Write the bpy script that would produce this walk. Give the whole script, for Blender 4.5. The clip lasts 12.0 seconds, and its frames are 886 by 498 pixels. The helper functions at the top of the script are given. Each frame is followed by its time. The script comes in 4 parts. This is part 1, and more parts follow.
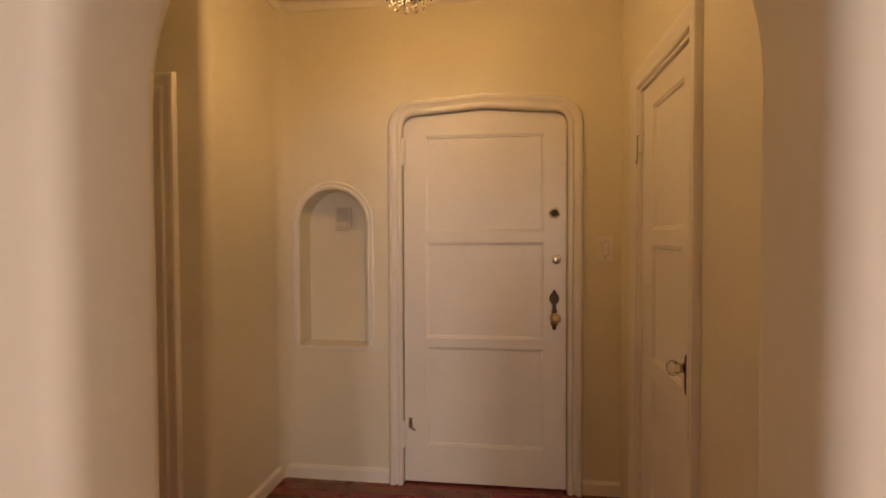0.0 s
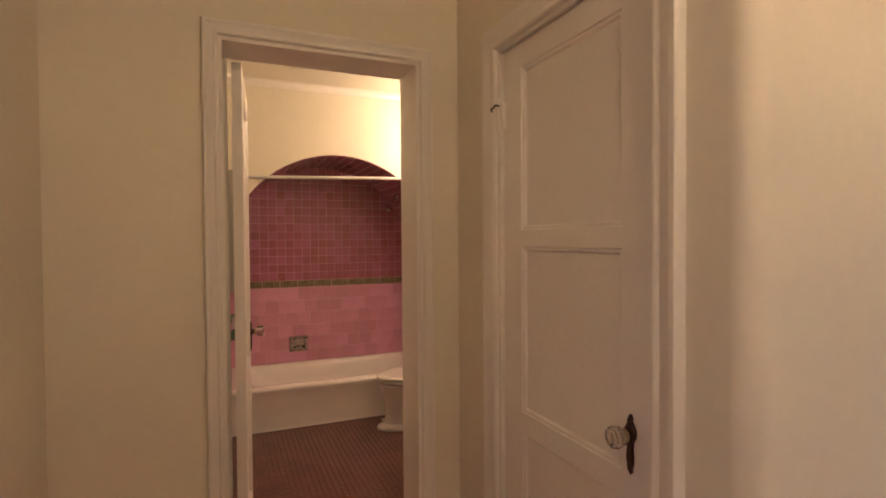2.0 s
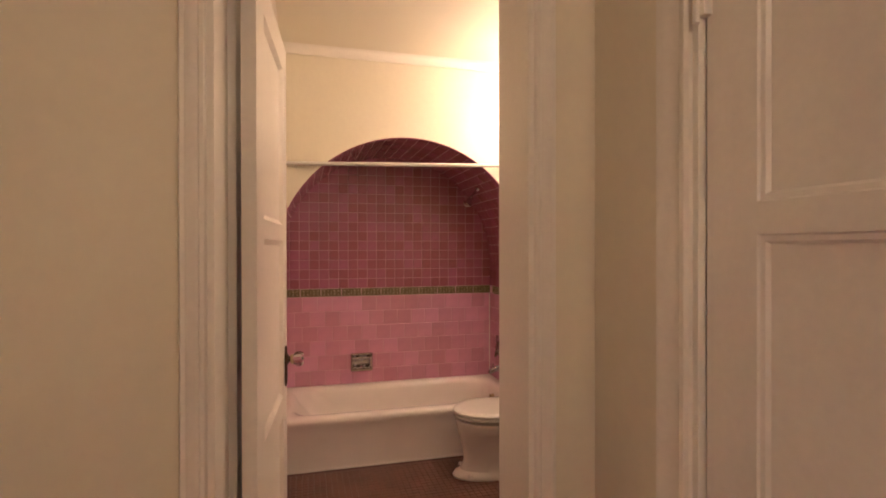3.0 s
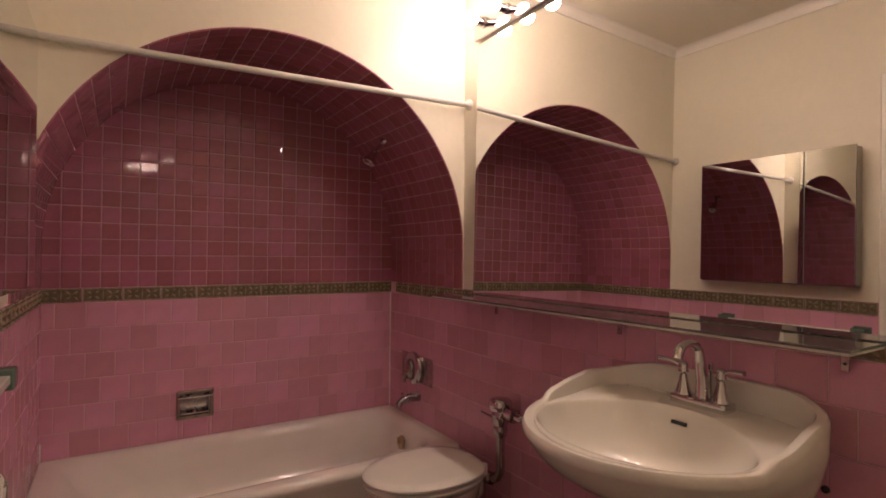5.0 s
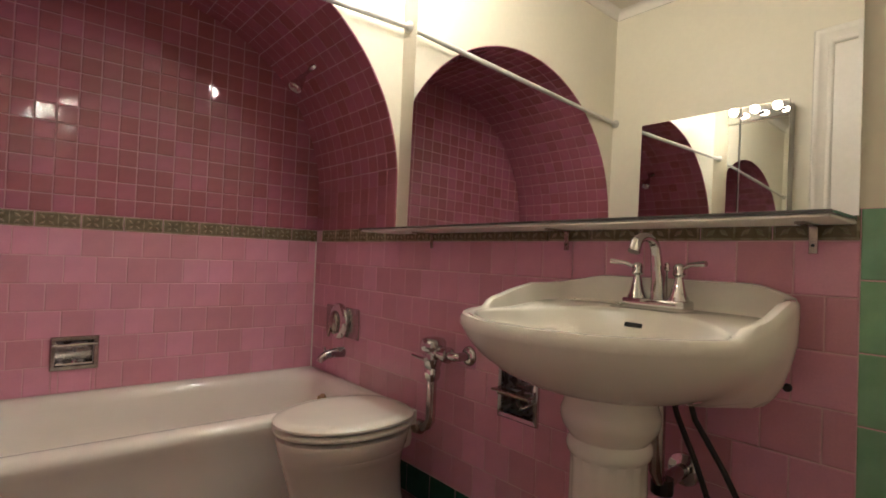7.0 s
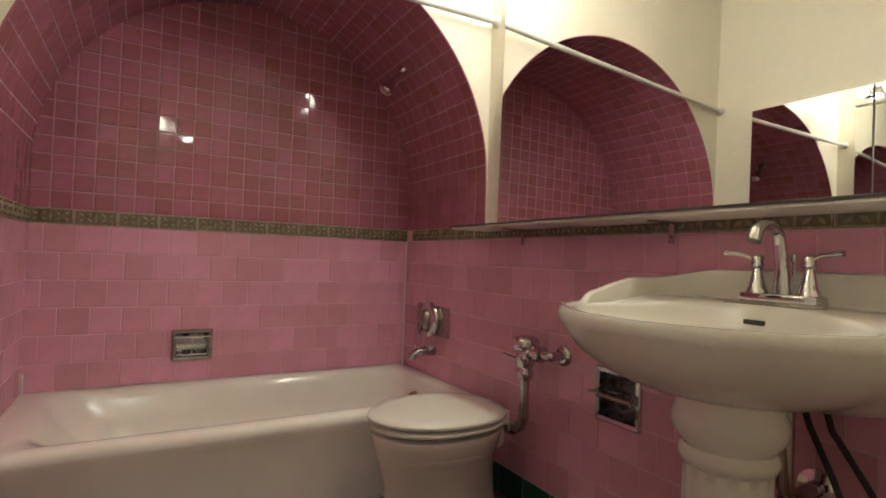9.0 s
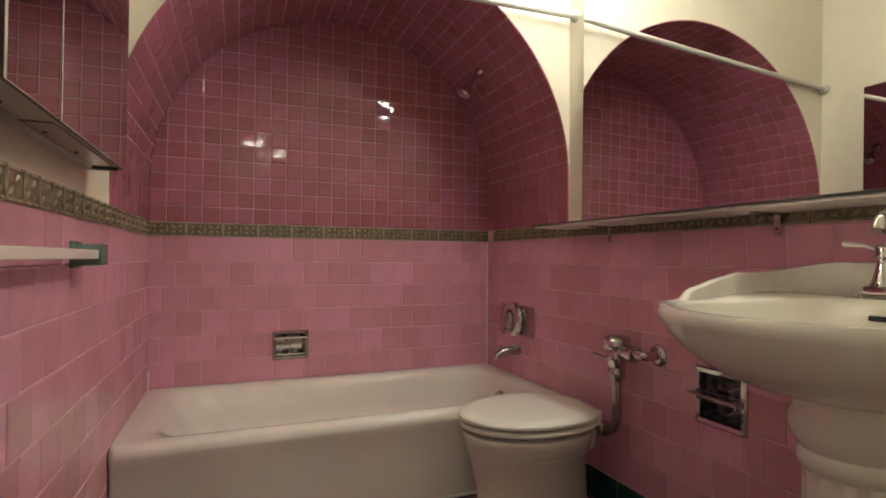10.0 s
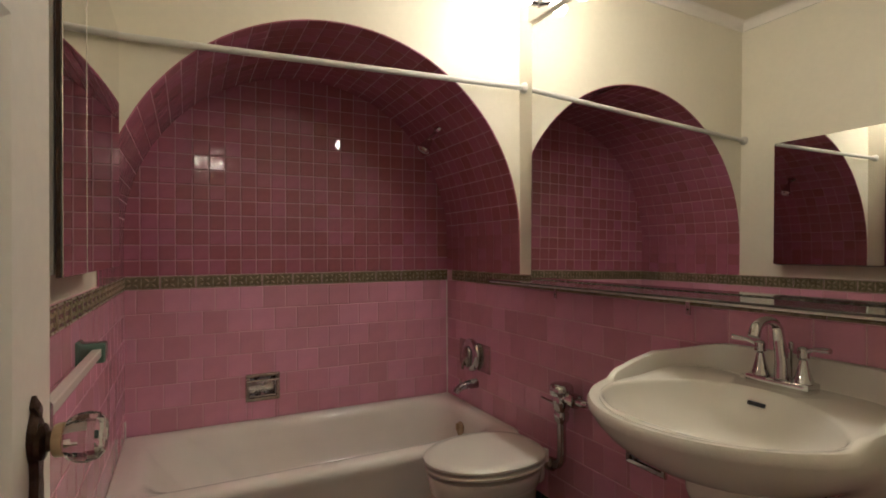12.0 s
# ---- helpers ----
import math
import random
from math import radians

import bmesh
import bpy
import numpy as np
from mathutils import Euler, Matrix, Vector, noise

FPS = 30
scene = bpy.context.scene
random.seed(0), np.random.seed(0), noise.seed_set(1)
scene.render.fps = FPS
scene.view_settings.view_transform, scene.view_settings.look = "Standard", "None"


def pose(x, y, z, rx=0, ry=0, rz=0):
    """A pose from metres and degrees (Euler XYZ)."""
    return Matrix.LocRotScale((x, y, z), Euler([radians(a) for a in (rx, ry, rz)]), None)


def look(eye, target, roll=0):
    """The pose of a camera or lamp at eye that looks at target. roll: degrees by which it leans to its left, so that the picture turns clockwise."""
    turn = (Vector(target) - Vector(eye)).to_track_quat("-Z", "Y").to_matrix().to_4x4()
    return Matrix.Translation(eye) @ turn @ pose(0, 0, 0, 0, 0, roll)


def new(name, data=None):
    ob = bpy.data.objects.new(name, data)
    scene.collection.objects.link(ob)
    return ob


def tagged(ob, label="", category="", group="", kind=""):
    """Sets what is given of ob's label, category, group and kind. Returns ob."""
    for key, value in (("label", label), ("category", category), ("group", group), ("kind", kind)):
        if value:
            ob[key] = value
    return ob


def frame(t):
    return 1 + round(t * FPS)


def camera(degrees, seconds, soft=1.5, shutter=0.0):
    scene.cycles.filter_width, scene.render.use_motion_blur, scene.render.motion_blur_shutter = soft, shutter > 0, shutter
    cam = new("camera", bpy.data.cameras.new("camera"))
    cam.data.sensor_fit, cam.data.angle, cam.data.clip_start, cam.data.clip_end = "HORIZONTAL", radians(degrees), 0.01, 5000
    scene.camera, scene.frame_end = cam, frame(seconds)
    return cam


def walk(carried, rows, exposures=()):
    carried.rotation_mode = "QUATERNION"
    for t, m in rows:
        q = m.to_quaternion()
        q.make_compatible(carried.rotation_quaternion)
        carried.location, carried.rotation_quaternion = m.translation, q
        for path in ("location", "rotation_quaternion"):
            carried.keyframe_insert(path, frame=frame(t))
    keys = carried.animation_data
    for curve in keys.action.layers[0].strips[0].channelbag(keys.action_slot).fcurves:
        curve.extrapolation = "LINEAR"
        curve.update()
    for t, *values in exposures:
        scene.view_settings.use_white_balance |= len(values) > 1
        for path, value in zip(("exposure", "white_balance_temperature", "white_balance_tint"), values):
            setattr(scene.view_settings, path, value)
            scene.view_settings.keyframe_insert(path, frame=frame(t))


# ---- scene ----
cam = camera(81.6, 12.0, soft=1.8)
PATH = [
    (0, (-0.117, 0.516, 1.443), (-0.376, 2.499, 1.391), -0.2),
    (0.3, (-0.111, 0.743, 1.447), (-0.661, 2.666, 1.405), 0.2),
    (0.5, (-0.102, 0.908, 1.42), (-0.852, 2.762, 1.398), 0.6),
    (1, (-0.258, 1.283, 1.463), (-1.438, 2.898, 1.432), 0.3),
    (1.5, (-0.494, 1.604, 1.454), (-2.093, 2.804, 1.425), 0.1),
    (2, (-0.831, 1.804, 1.451), (-2.671, 2.585, 1.412), -0.4),
    (2.5, (-1.217, 1.93, 1.43), (-3.137, 2.491, 1.405), -0.5),
    (2.7, (-1.369, 1.961, 1.423), (-3.303, 2.473, 1.414), -0.2),
    (4.3, (-2.546, 2.019, 1.309), (-4.398, 2.776, 1.298), 0.3),
    (4.5, (-2.653, 2.028, 1.308), (-4.465, 2.875, 1.294), 0.2),
    (4.6, (-2.704, 2.031, 1.305), (-4.488, 2.935, 1.294), 0.6),
    (5, (-2.858, 2.073, 1.248), (-4.546, 3.145, 1.27), 0.5),
    (5.5, (-2.949, 2.125, 1.15), (-4.622, 3.22, 1.194), 1.2),
    (6, (-2.989, 2.167, 1.068), (-4.633, 3.305, 1.116), 1.9),
    (6.5, (-3.015, 2.191, 0.995), (-4.573, 3.446, 1.035), 2.1),
    (6.7, (-3.02, 2.196, 0.975), (-4.559, 3.473, 1.014), 2.2),
    (8.3, (-3.026, 2.226, 0.933), (-4.596, 3.464, 0.964), 2.3),
    (8.5, (-3.034, 2.221, 0.938), (-4.645, 3.406, 0.964), 2.2),
    (9, (-3.053, 2.204, 0.93), (-4.782, 3.207, 0.971), 1.9),
    (9.5, (-3.055, 2.175, 0.938), (-4.863, 3.03, 0.983), 1.1),
    (10, (-3.052, 2.16, 0.932), (-4.908, 2.905, 0.967), 0.4),
    (10.5, (-3.057, 2.143, 0.932), (-4.931, 2.841, 0.925), -0.1),
    (11, (-3.061, 2.144, 0.929), (-4.936, 2.838, 0.904), -0.1),
    (11.5, (-3.013, 2.115, 0.99), (-4.879, 2.836, 0.977), 0.5),
    (11.8, (-2.946, 2.08, 1.098), (-4.786, 2.864, 1.093), 0.2),
    (12, (-2.87, 2.058, 1.198), (-4.659, 2.953, 1.205), -0.3),
]
EXPOSURES = [(0.0, -0.52, 10200, 35), (0.6, -0.05, 8500, 35), (1.0, 0.09, 7400, 37), (1.5, 0.19, 6400, 35), (2.0, 0.5, 6000, 33), (2.7, 0.7, 5800, 36), (4.3, 0.3, 5475, 40), (4.7, 0.05, 5317, 41), (5.5, 0.22, 4870, 25), (6.5, 0.67, 4509, 15), (8.5, 0.77, 4408, 9), (11.0, 0.71, 4408, 9), (11.5, 0.41, 4428, 10), (12.0, 0.15, 4509, 13)]
walk(cam, [(t, look(eye, target, roll)) for t, eye, target, roll in PATH], EXPOSURES)

# ---- world and lights ----
world = bpy.data.worlds.new("world")
world.use_nodes = True
scene.world = world
sky = world.node_tree.nodes.new("ShaderNodeTexSky")
sky.sky_type, sky.sun_disc = "NISHITA", False
sky.sun_elevation, sky.sun_rotation = radians(35), radians(200)
world.node_tree.links.new(sky.outputs[0], world.node_tree.nodes["Background"].inputs[0])
world.node_tree.nodes["Background"].inputs[1].default_value = 0.1

WIDE_WINDOW_WATTS, NARROW_WINDOW_WATTS, VANITY = 140.0, 72.0, 86.0


def lamp(name, kind, place, energy, colour, size=0.05, target=None, size_y=None):
    data = bpy.data.lights.new(name, kind)
    data.energy, data.color = energy, colour
    if kind == "AREA":
        data.shape, data.size, data.size_y = "RECTANGLE", size, size_y
    else:
        data.shadow_soft_size = size
    ob = new(name, data)
    ob.matrix_world = look(place, target) if target else Matrix.Translation(place)
    return ob


# daylight in the two living-room window openings behind the start
LIVING_S = -4.6
lamp("window_daylight", "AREA", (1.50, LIVING_S + 0.05, 1.55), WIDE_WINDOW_WATTS, (0.64, 0.81, 1.0), 0.9, (1.50, 0.0, 1.52), 1.15)
lamp("window_daylight", "AREA", (0.175, LIVING_S + 0.05, 1.55), NARROW_WINDOW_WATTS, (0.64, 0.81, 1.0), 0.42, (0.175, 0.0, 1.52), 1.15)

# ---- materials ----


def material(name, colour, rough=0.5, metal=0.0, vary=0.08, scale=4.0, bump=0.0, bump_scale=60.0, random_amount=0.0, coat=0.0, fine=0.0):
    m = bpy.data.materials.new(name)
    m.use_nodes = True
    nt = m.node_tree
    b = nt.nodes["Principled BSDF"]
    b.inputs["Roughness"].default_value, b.inputs["Metallic"].default_value = rough, metal
    b.inputs["Coat Weight"].default_value = coat
    geo = nt.nodes.new("ShaderNodeTexCoord")
    hsv = nt.nodes.new("ShaderNodeHueSaturation")
    hsv.inputs["Color"].default_value = (*colour, 1)
    noise1 = nt.nodes.new("ShaderNodeTexNoise")
    noise1.inputs["Scale"].default_value, noise1.inputs["Detail"].default_value = scale, 6
    nt.links.new(geo.outputs["Object"], noise1.inputs["Vector"])
    rng = nt.nodes.new("ShaderNodeMapRange")
    rng.inputs["From Min"].default_value, rng.inputs["From Max"].default_value = 0.3, 0.7
    rng.inputs["To Min"].default_value, rng.inputs["To Max"].default_value = 1 - vary, 1 + vary
    nt.links.new(noise1.outputs["Fac"], rng.inputs["Value"])
    value = rng.outputs["Result"]
    if fine:
        noise3 = nt.nodes.new("ShaderNodeTexNoise")
        noise3.inputs["Scale"].default_value, noise3.inputs["Detail"].default_value = scale * 25, 4
        nt.links.new(geo.outputs["Object"], noise3.inputs["Vector"])
        rng3 = nt.nodes.new("ShaderNodeMapRange")
        rng3.inputs["From Min"].default_value, rng3.inputs["From Max"].default_value = 0.3, 0.7
        rng3.inputs["To Min"].default_value, rng3.inputs["To Max"].default_value = 1 - fine, 1 + fine
        nt.links.new(noise3.outputs["Fac"], rng3.inputs["Value"])
        mul = nt.nodes.new("ShaderNodeMath")
        mul.operation = "MULTIPLY"
        nt.links.new(value, mul.inputs[0])
        nt.links.new(rng3.outputs["Result"], mul.inputs[1])
        value = mul.outputs[0]
    if random_amount:
        info = nt.nodes.new("ShaderNodeObjectInfo")
        r2 = nt.nodes.new("ShaderNodeMapRange")
        r2.inputs["To Min"].default_value, r2.inputs["To Max"].default_value = 1 - random_amount, 1 + random_amount
        nt.links.new(info.outputs["Random"], r2.inputs["Value"])
        mul2 = nt.nodes.new("ShaderNodeMath")
        mul2.operation = "MULTIPLY"
        nt.links.new(value, mul2.inputs[0])
        nt.links.new(r2.outputs["Result"], mul2.inputs[1])
        value = mul2.outputs[0]
        r4 = nt.nodes.new("ShaderNodeMapRange")
        r4.inputs["To Min"].default_value, r4.inputs["To Max"].default_value = 0.5 + 0.13 * random_amount, 0.5 - 0.13 * random_amount
        nt.links.new(info.outputs["Random"], r4.inputs["Value"])
        nt.links.new(r4.outputs["Result"], hsv.inputs["Hue"])
    nt.links.new(value, hsv.inputs["Value"])
    nt.links.new(hsv.outputs["Color"], b.inputs["Base Color"])
    rr = nt.nodes.new("ShaderNodeMapRange")
    rr.inputs["To Min"].default_value, rr.inputs["To Max"].default_value = rough * 0.8, min(1, rough * 1.2)
    nt.links.new(noise1.outputs["Fac"], rr.inputs["Value"])
    nt.links.new(rr.outputs["Result"], b.inputs["Roughness"])
    if bump:
        noise2 = nt.nodes.new("ShaderNodeTexNoise")
        noise2.inputs["Scale"].default_value, noise2.inputs["Detail"].default_value = bump_scale, 5
        nt.links.new(geo.outputs["Object"], noise2.inputs["Vector"])
        bp = nt.nodes.new("ShaderNodeBump")
        bp.inputs["Strength"].default_value, bp.inputs["Distance"].default_value = bump, 0.01
        nt.links.new(noise2.outputs["Fac"], bp.inputs["Height"])
        nt.links.new(bp.outputs["Normal"], b.inputs["Normal"])
    return m


def glass_material(name, colour, rough=0.02):
    m = bpy.data.materials.new(name)
    m.use_nodes = True
    b = m.node_tree.nodes["Principled BSDF"]
    b.inputs["Base Color"].default_value = (*colour, 1)
    b.inputs["Roughness"].default_value, b.inputs["Transmission Weight"].default_value = rough, 1.0
    b.inputs["IOR"].default_value = 1.5
    return m


def glow_material(name, colour, strength):
    m = bpy.data.materials.new(name)
    m.use_nodes = True
    b = m.node_tree.nodes["Principled BSDF"]
    b.inputs["Base Color"].default_value = (0.8, 0.8, 0.8, 1)
    b.inputs["Emission Color"].default_value = (*colour, 1)
    b.inputs["Emission Strength"].default_value = strength
    return m


PLASTER = material("cream_wall_plaster", (0.76, 0.70, 0.56), 0.6, vary=0.05, scale=1.3, bump=0.45, bump_scale=4.5, fine=0.015)
BATH_PAINT = material("cream_gloss_bath_paint", (0.76, 0.71, 0.57), 0.42, vary=0.03, scale=1.5, bump=0.08, bump_scale=16, fine=0.015)
CEILING = material("ceiling_paint", (0.72, 0.67, 0.54), 0.7, vary=0.04, scale=1.5, bump=0.06, bump_scale=20)
TRIM = material("white_gloss_trim_paint", (0.80, 0.76, 0.68), 0.30, vary=0.03, scale=3, bump=0.10, bump_scale=25, fine=0.02)
DOOR = material("white_gloss_door_paint", (0.80, 0.76, 0.69), 0.33, vary=0.04, scale=2.5, bump=0.10, bump_scale=22, fine=0.02)
FLOOR_WOOD = material("dark_red_wood", (0.24, 0.05, 0.025), 0.28, vary=0.25, scale=3, bump=0.05, bump_scale=80, random_amount=0.25, fine=0.1)
GROUT = material("pale_pink_grout", (0.66, 0.41, 0.46), 0.75, vary=0.12, scale=9, fine=0.06)
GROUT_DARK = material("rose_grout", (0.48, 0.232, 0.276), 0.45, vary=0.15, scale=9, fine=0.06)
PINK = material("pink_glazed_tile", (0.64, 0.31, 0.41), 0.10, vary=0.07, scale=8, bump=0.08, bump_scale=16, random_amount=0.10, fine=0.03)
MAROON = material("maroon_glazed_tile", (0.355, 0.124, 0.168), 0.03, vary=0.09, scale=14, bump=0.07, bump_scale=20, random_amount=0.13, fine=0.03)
OLIVE = material("olive_relief_tile", (0.29, 0.24, 0.14), 0.28, vary=0.2, scale=40, bump=0.1, bump_scale=90, random_amount=0.15)
OLIVE_DARK = material("dark_olive_glaze", (0.165, 0.14, 0.08), 0.25, vary=0.25, scale=40)
GREEN = material("green_glazed_trim_tile", (0.24, 0.42, 0.26), 0.15, vary=0.15, scale=12, bump=0.05, bump_scale=25, random_amount=0.12)
POST_GREEN = material("dark_green_glazed_ceramic", (0.11, 0.18, 0.13), 0.15, vary=0.15, scale=12)
DARK_GREEN = material("dark_green_base_tile", (0.02, 0.09, 0.06), 0.15, vary=0.2, scale=12, random_amount=0.15)
FLOOR_TILE = material("brown_floor_mosaic", (0.155, 0.076, 0.056), 0.30, vary=0.28, scale=6, fine=0.2)
FLOOR_GROUT = material("brown_floor_grout", (0.13, 0.08, 0.065), 0.8, vary=0.2, scale=8)
PORCELAIN = material("white_porcelain", (0.80, 0.77, 0.69), 0.08, vary=0.02, scale=2, coat=0.3)
ENAMEL = material("white_tub_enamel", (0.86, 0.82, 0.75), 0.08, vary=0.04, scale=3, coat=0.2)
SEAT = material("white_seat_plastic", (0.80, 0.78, 0.70), 0.2, vary=0.02, scale=3)
CHROME = material("chrome", (0.60, 0.58, 0.57), 0.055, 1.0, vary=0.06, scale=12)
DULL_STEEL = material("tarnished_steel", (0.42, 0.37, 0.33), 0.24, 1.0, vary=0.25, scale=20)
DARK_STEEL = material("dark_worn_chrome", (0.44, 0.41, 0.41), 0.27, 1.0, vary=0.3, scale=25)
BRONZE = material("dark_bronze", (0.075, 0.045, 0.03), 0.36, 0.85, vary=0.3, scale=50, bump=0.2, bump_scale=120)
BRASS = material("old_brass", (0.50, 0.39, 0.23), 0.3, 0.9, vary=0.25, scale=40)
SATIN = material("satin_nickel", (0.78, 0.74, 0.66), 0.28, 1.0, vary=0.1, scale=30)
INTERCOM = material("yellowed_grey_plastic_and_gap_shade", (0.64, 0.59, 0.50), 0.4, vary=0.05, scale=20)
BLACK = material("black_rubber_and_hole_shade", (0.015, 0.015, 0.015), 0.5, vary=0.1, scale=20)
MIRROR = material("mirror_silver", (0.80, 0.80, 0.78), 0.006, 1.0, vary=0.0)
WHITE_METAL = material("white_enamelled_metal", (0.60, 0.58, 0.53), 0.35, vary=0.04, scale=6)
PLASTIC = material("white_switch_plastic", (0.82, 0.80, 0.74), 0.35, vary=0.03, scale=20)
GRILLE = material("grey_speaker_grille", (0.48, 0.44, 0.37), 0.5, vary=0.08, scale=30)
GLASS = glass_material("clear_crystal_glass", (0.97, 0.97, 0.95))
SHELF_GLASS = material("smoked_shelf_glass", (0.10, 0.095, 0.085), 0.05, vary=0.08, scale=10, coat=0.6)
CASE = material("grey_enamelled_steel", (0.42, 0.40, 0.36), 0.35, vary=0.06, scale=6)
CAULK = material("white_caulk", (0.80, 0.75, 0.70), 0.5, vary=0.1, scale=30)
GLOW = glow_material("frosted_vanity_bulb", (1.0, 0.735, 0.405), VANITY)
CANDLE = glow_material("chandelier_bulb", (1.0, 0.77, 0.40), 155)

# ---- mesh helpers ----


def finish(name, bm, mat, smooth=False):
    me = bpy.data.meshes.new(name)
    bmesh.ops.recalc_face_normals(bm, faces=bm.faces)
    if smooth:
        for f in bm.faces:
            f.smooth = True
    bm.to_mesh(me)
    bm.free()
    me.materials.append(mat)
    if smooth:
        me.set_sharp_from_angle(angle=radians(40))
    return me


def part(name, bm, mat, parent=None, label="", smooth=False):
    ob = new(name, finish(name, bm, mat, smooth))
    if parent:
        ob.parent = parent
    return tagged(ob, label)


def thing(name, label, category, group="", kind="", place=None):
    ob = new(name)
    ob.empty_display_size = 0.1
    if place:
        ob.matrix_world = place
    return tagged(ob, label, category, group, kind)


def box(x0, x1, y0, y1, z0, z1, bevel=0.0, bm=None, m=None):
    own = bm is None
    bm = bm or bmesh.new()
    v = [bm.verts.new((x, y, z)) for z in (z0, z1) for y in (y0, y1) for x in (x0, x1)]
    faces = [bm.faces.new([v[i] for i in q]) for q in ((0, 2, 3, 1), (4, 5, 7, 6), (0, 1, 5, 4), (2, 6, 7, 3), (0, 4, 6, 2), (1, 3, 7, 5))]
    if bevel:
        edges = list({e for f in faces for e in f.edges})
        bmesh.ops.bevel(bm, geom=edges, offset=bevel, segments=2, affect="EDGES", profile=0.5)
    if m is not None:
        bmesh.ops.transform(bm, matrix=m, verts=v if not bevel else bm.verts)
    return bm


def loft(rings, closed=True, cap0=False, cap1=False, bm=None):
    bm = bm or bmesh.new()
    rows = [[bm.verts.new(p) for p in ring] for ring in rings]
    n = len(rows[0])
    for a, b in zip(rows, rows[1:]):
        for i in range(n if closed else n - 1):
            j = (i + 1) % n
            bm.faces.new((a[i], a[j], b[j], b[i]))
    if cap0:
        bm.faces.new(rows[0][::-1])
    if cap1:
        bm.faces.new(rows[-1])
    return bm


def lathe(profile, seg=32, m=None, bm=None, wave=None):
    """Turns (radius, height) about z; wave(angle, height) scales the radius."""
    rings = []
    for r, z in profile:
        ring = []
        for k in range(seg):
            a = 2 * math.pi * k / seg
            q = r * (wave(a, z) if wave else 1)
            p = Vector((q * math.cos(a), q * math.sin(a), z))
            ring.append(m @ p if m is not None else p)
        rings.append(ring)
    return loft(rings, True, True, True, bm)


def tube(points, radius, seg=12, bm=None):
    pts = [Vector(p) for p in points]
    rings, side = [], None
    for i, p in enumerate(pts):
        d = (pts[min(i + 1, len(pts) - 1)] - pts[max(i - 1, 0)]).normalized()
        if side is None:
            side = d.orthogonal().normalized()
        side = (side - d * side.dot(d)).normalized()
        up = d.cross(side)
        r = radius[i] if isinstance(radius, (list, tuple)) else radius
        rings.append([p + r * (math.cos(2 * math.pi * k / seg) * side + math.sin(2 * math.pi * k / seg) * up) for k in range(seg)])
    return loft(rings, True, True, True, bm)


def arc(centre, start, u, v, turns, n):
    """Points on a circle through angles 0 to turns (degrees), from unit axes u and v scaled by start."""
    c, u, v = Vector(centre), Vector(u), Vector(v)
    return [c + start * (math.cos(radians(turns * k / n)) * u + math.sin(radians(turns * k / n)) * v) for k in range(n + 1)]


def rect_hole(u0, u1, v1, v0=0.0):
    def contour(e):
        return [(u0 - e, v0), (u0 - e, v1 + e), (u1 + e, v1 + e), (u1 + e, v0)]
    return contour


def arch_hole(u0, u1, spring, v0=0.0, n=32):
    def contour(e):
        c, r = (u0 + u1) / 2, (u1 - u0) / 2 + e
        return [(u0 - e, v0)] + [(c - r * math.cos(math.pi * k / n), spring + r * math.sin(math.pi * k / n)) for k in range(n + 1)] + [(u1 + e, v0)]
    return contour


def frame_of(origin, du, normal):
    o, du, n = Vector(origin), Vector(du), Vector(normal)
    return lambda u, v, d: o + du * u + Vector((0, 0, v)) - n * d


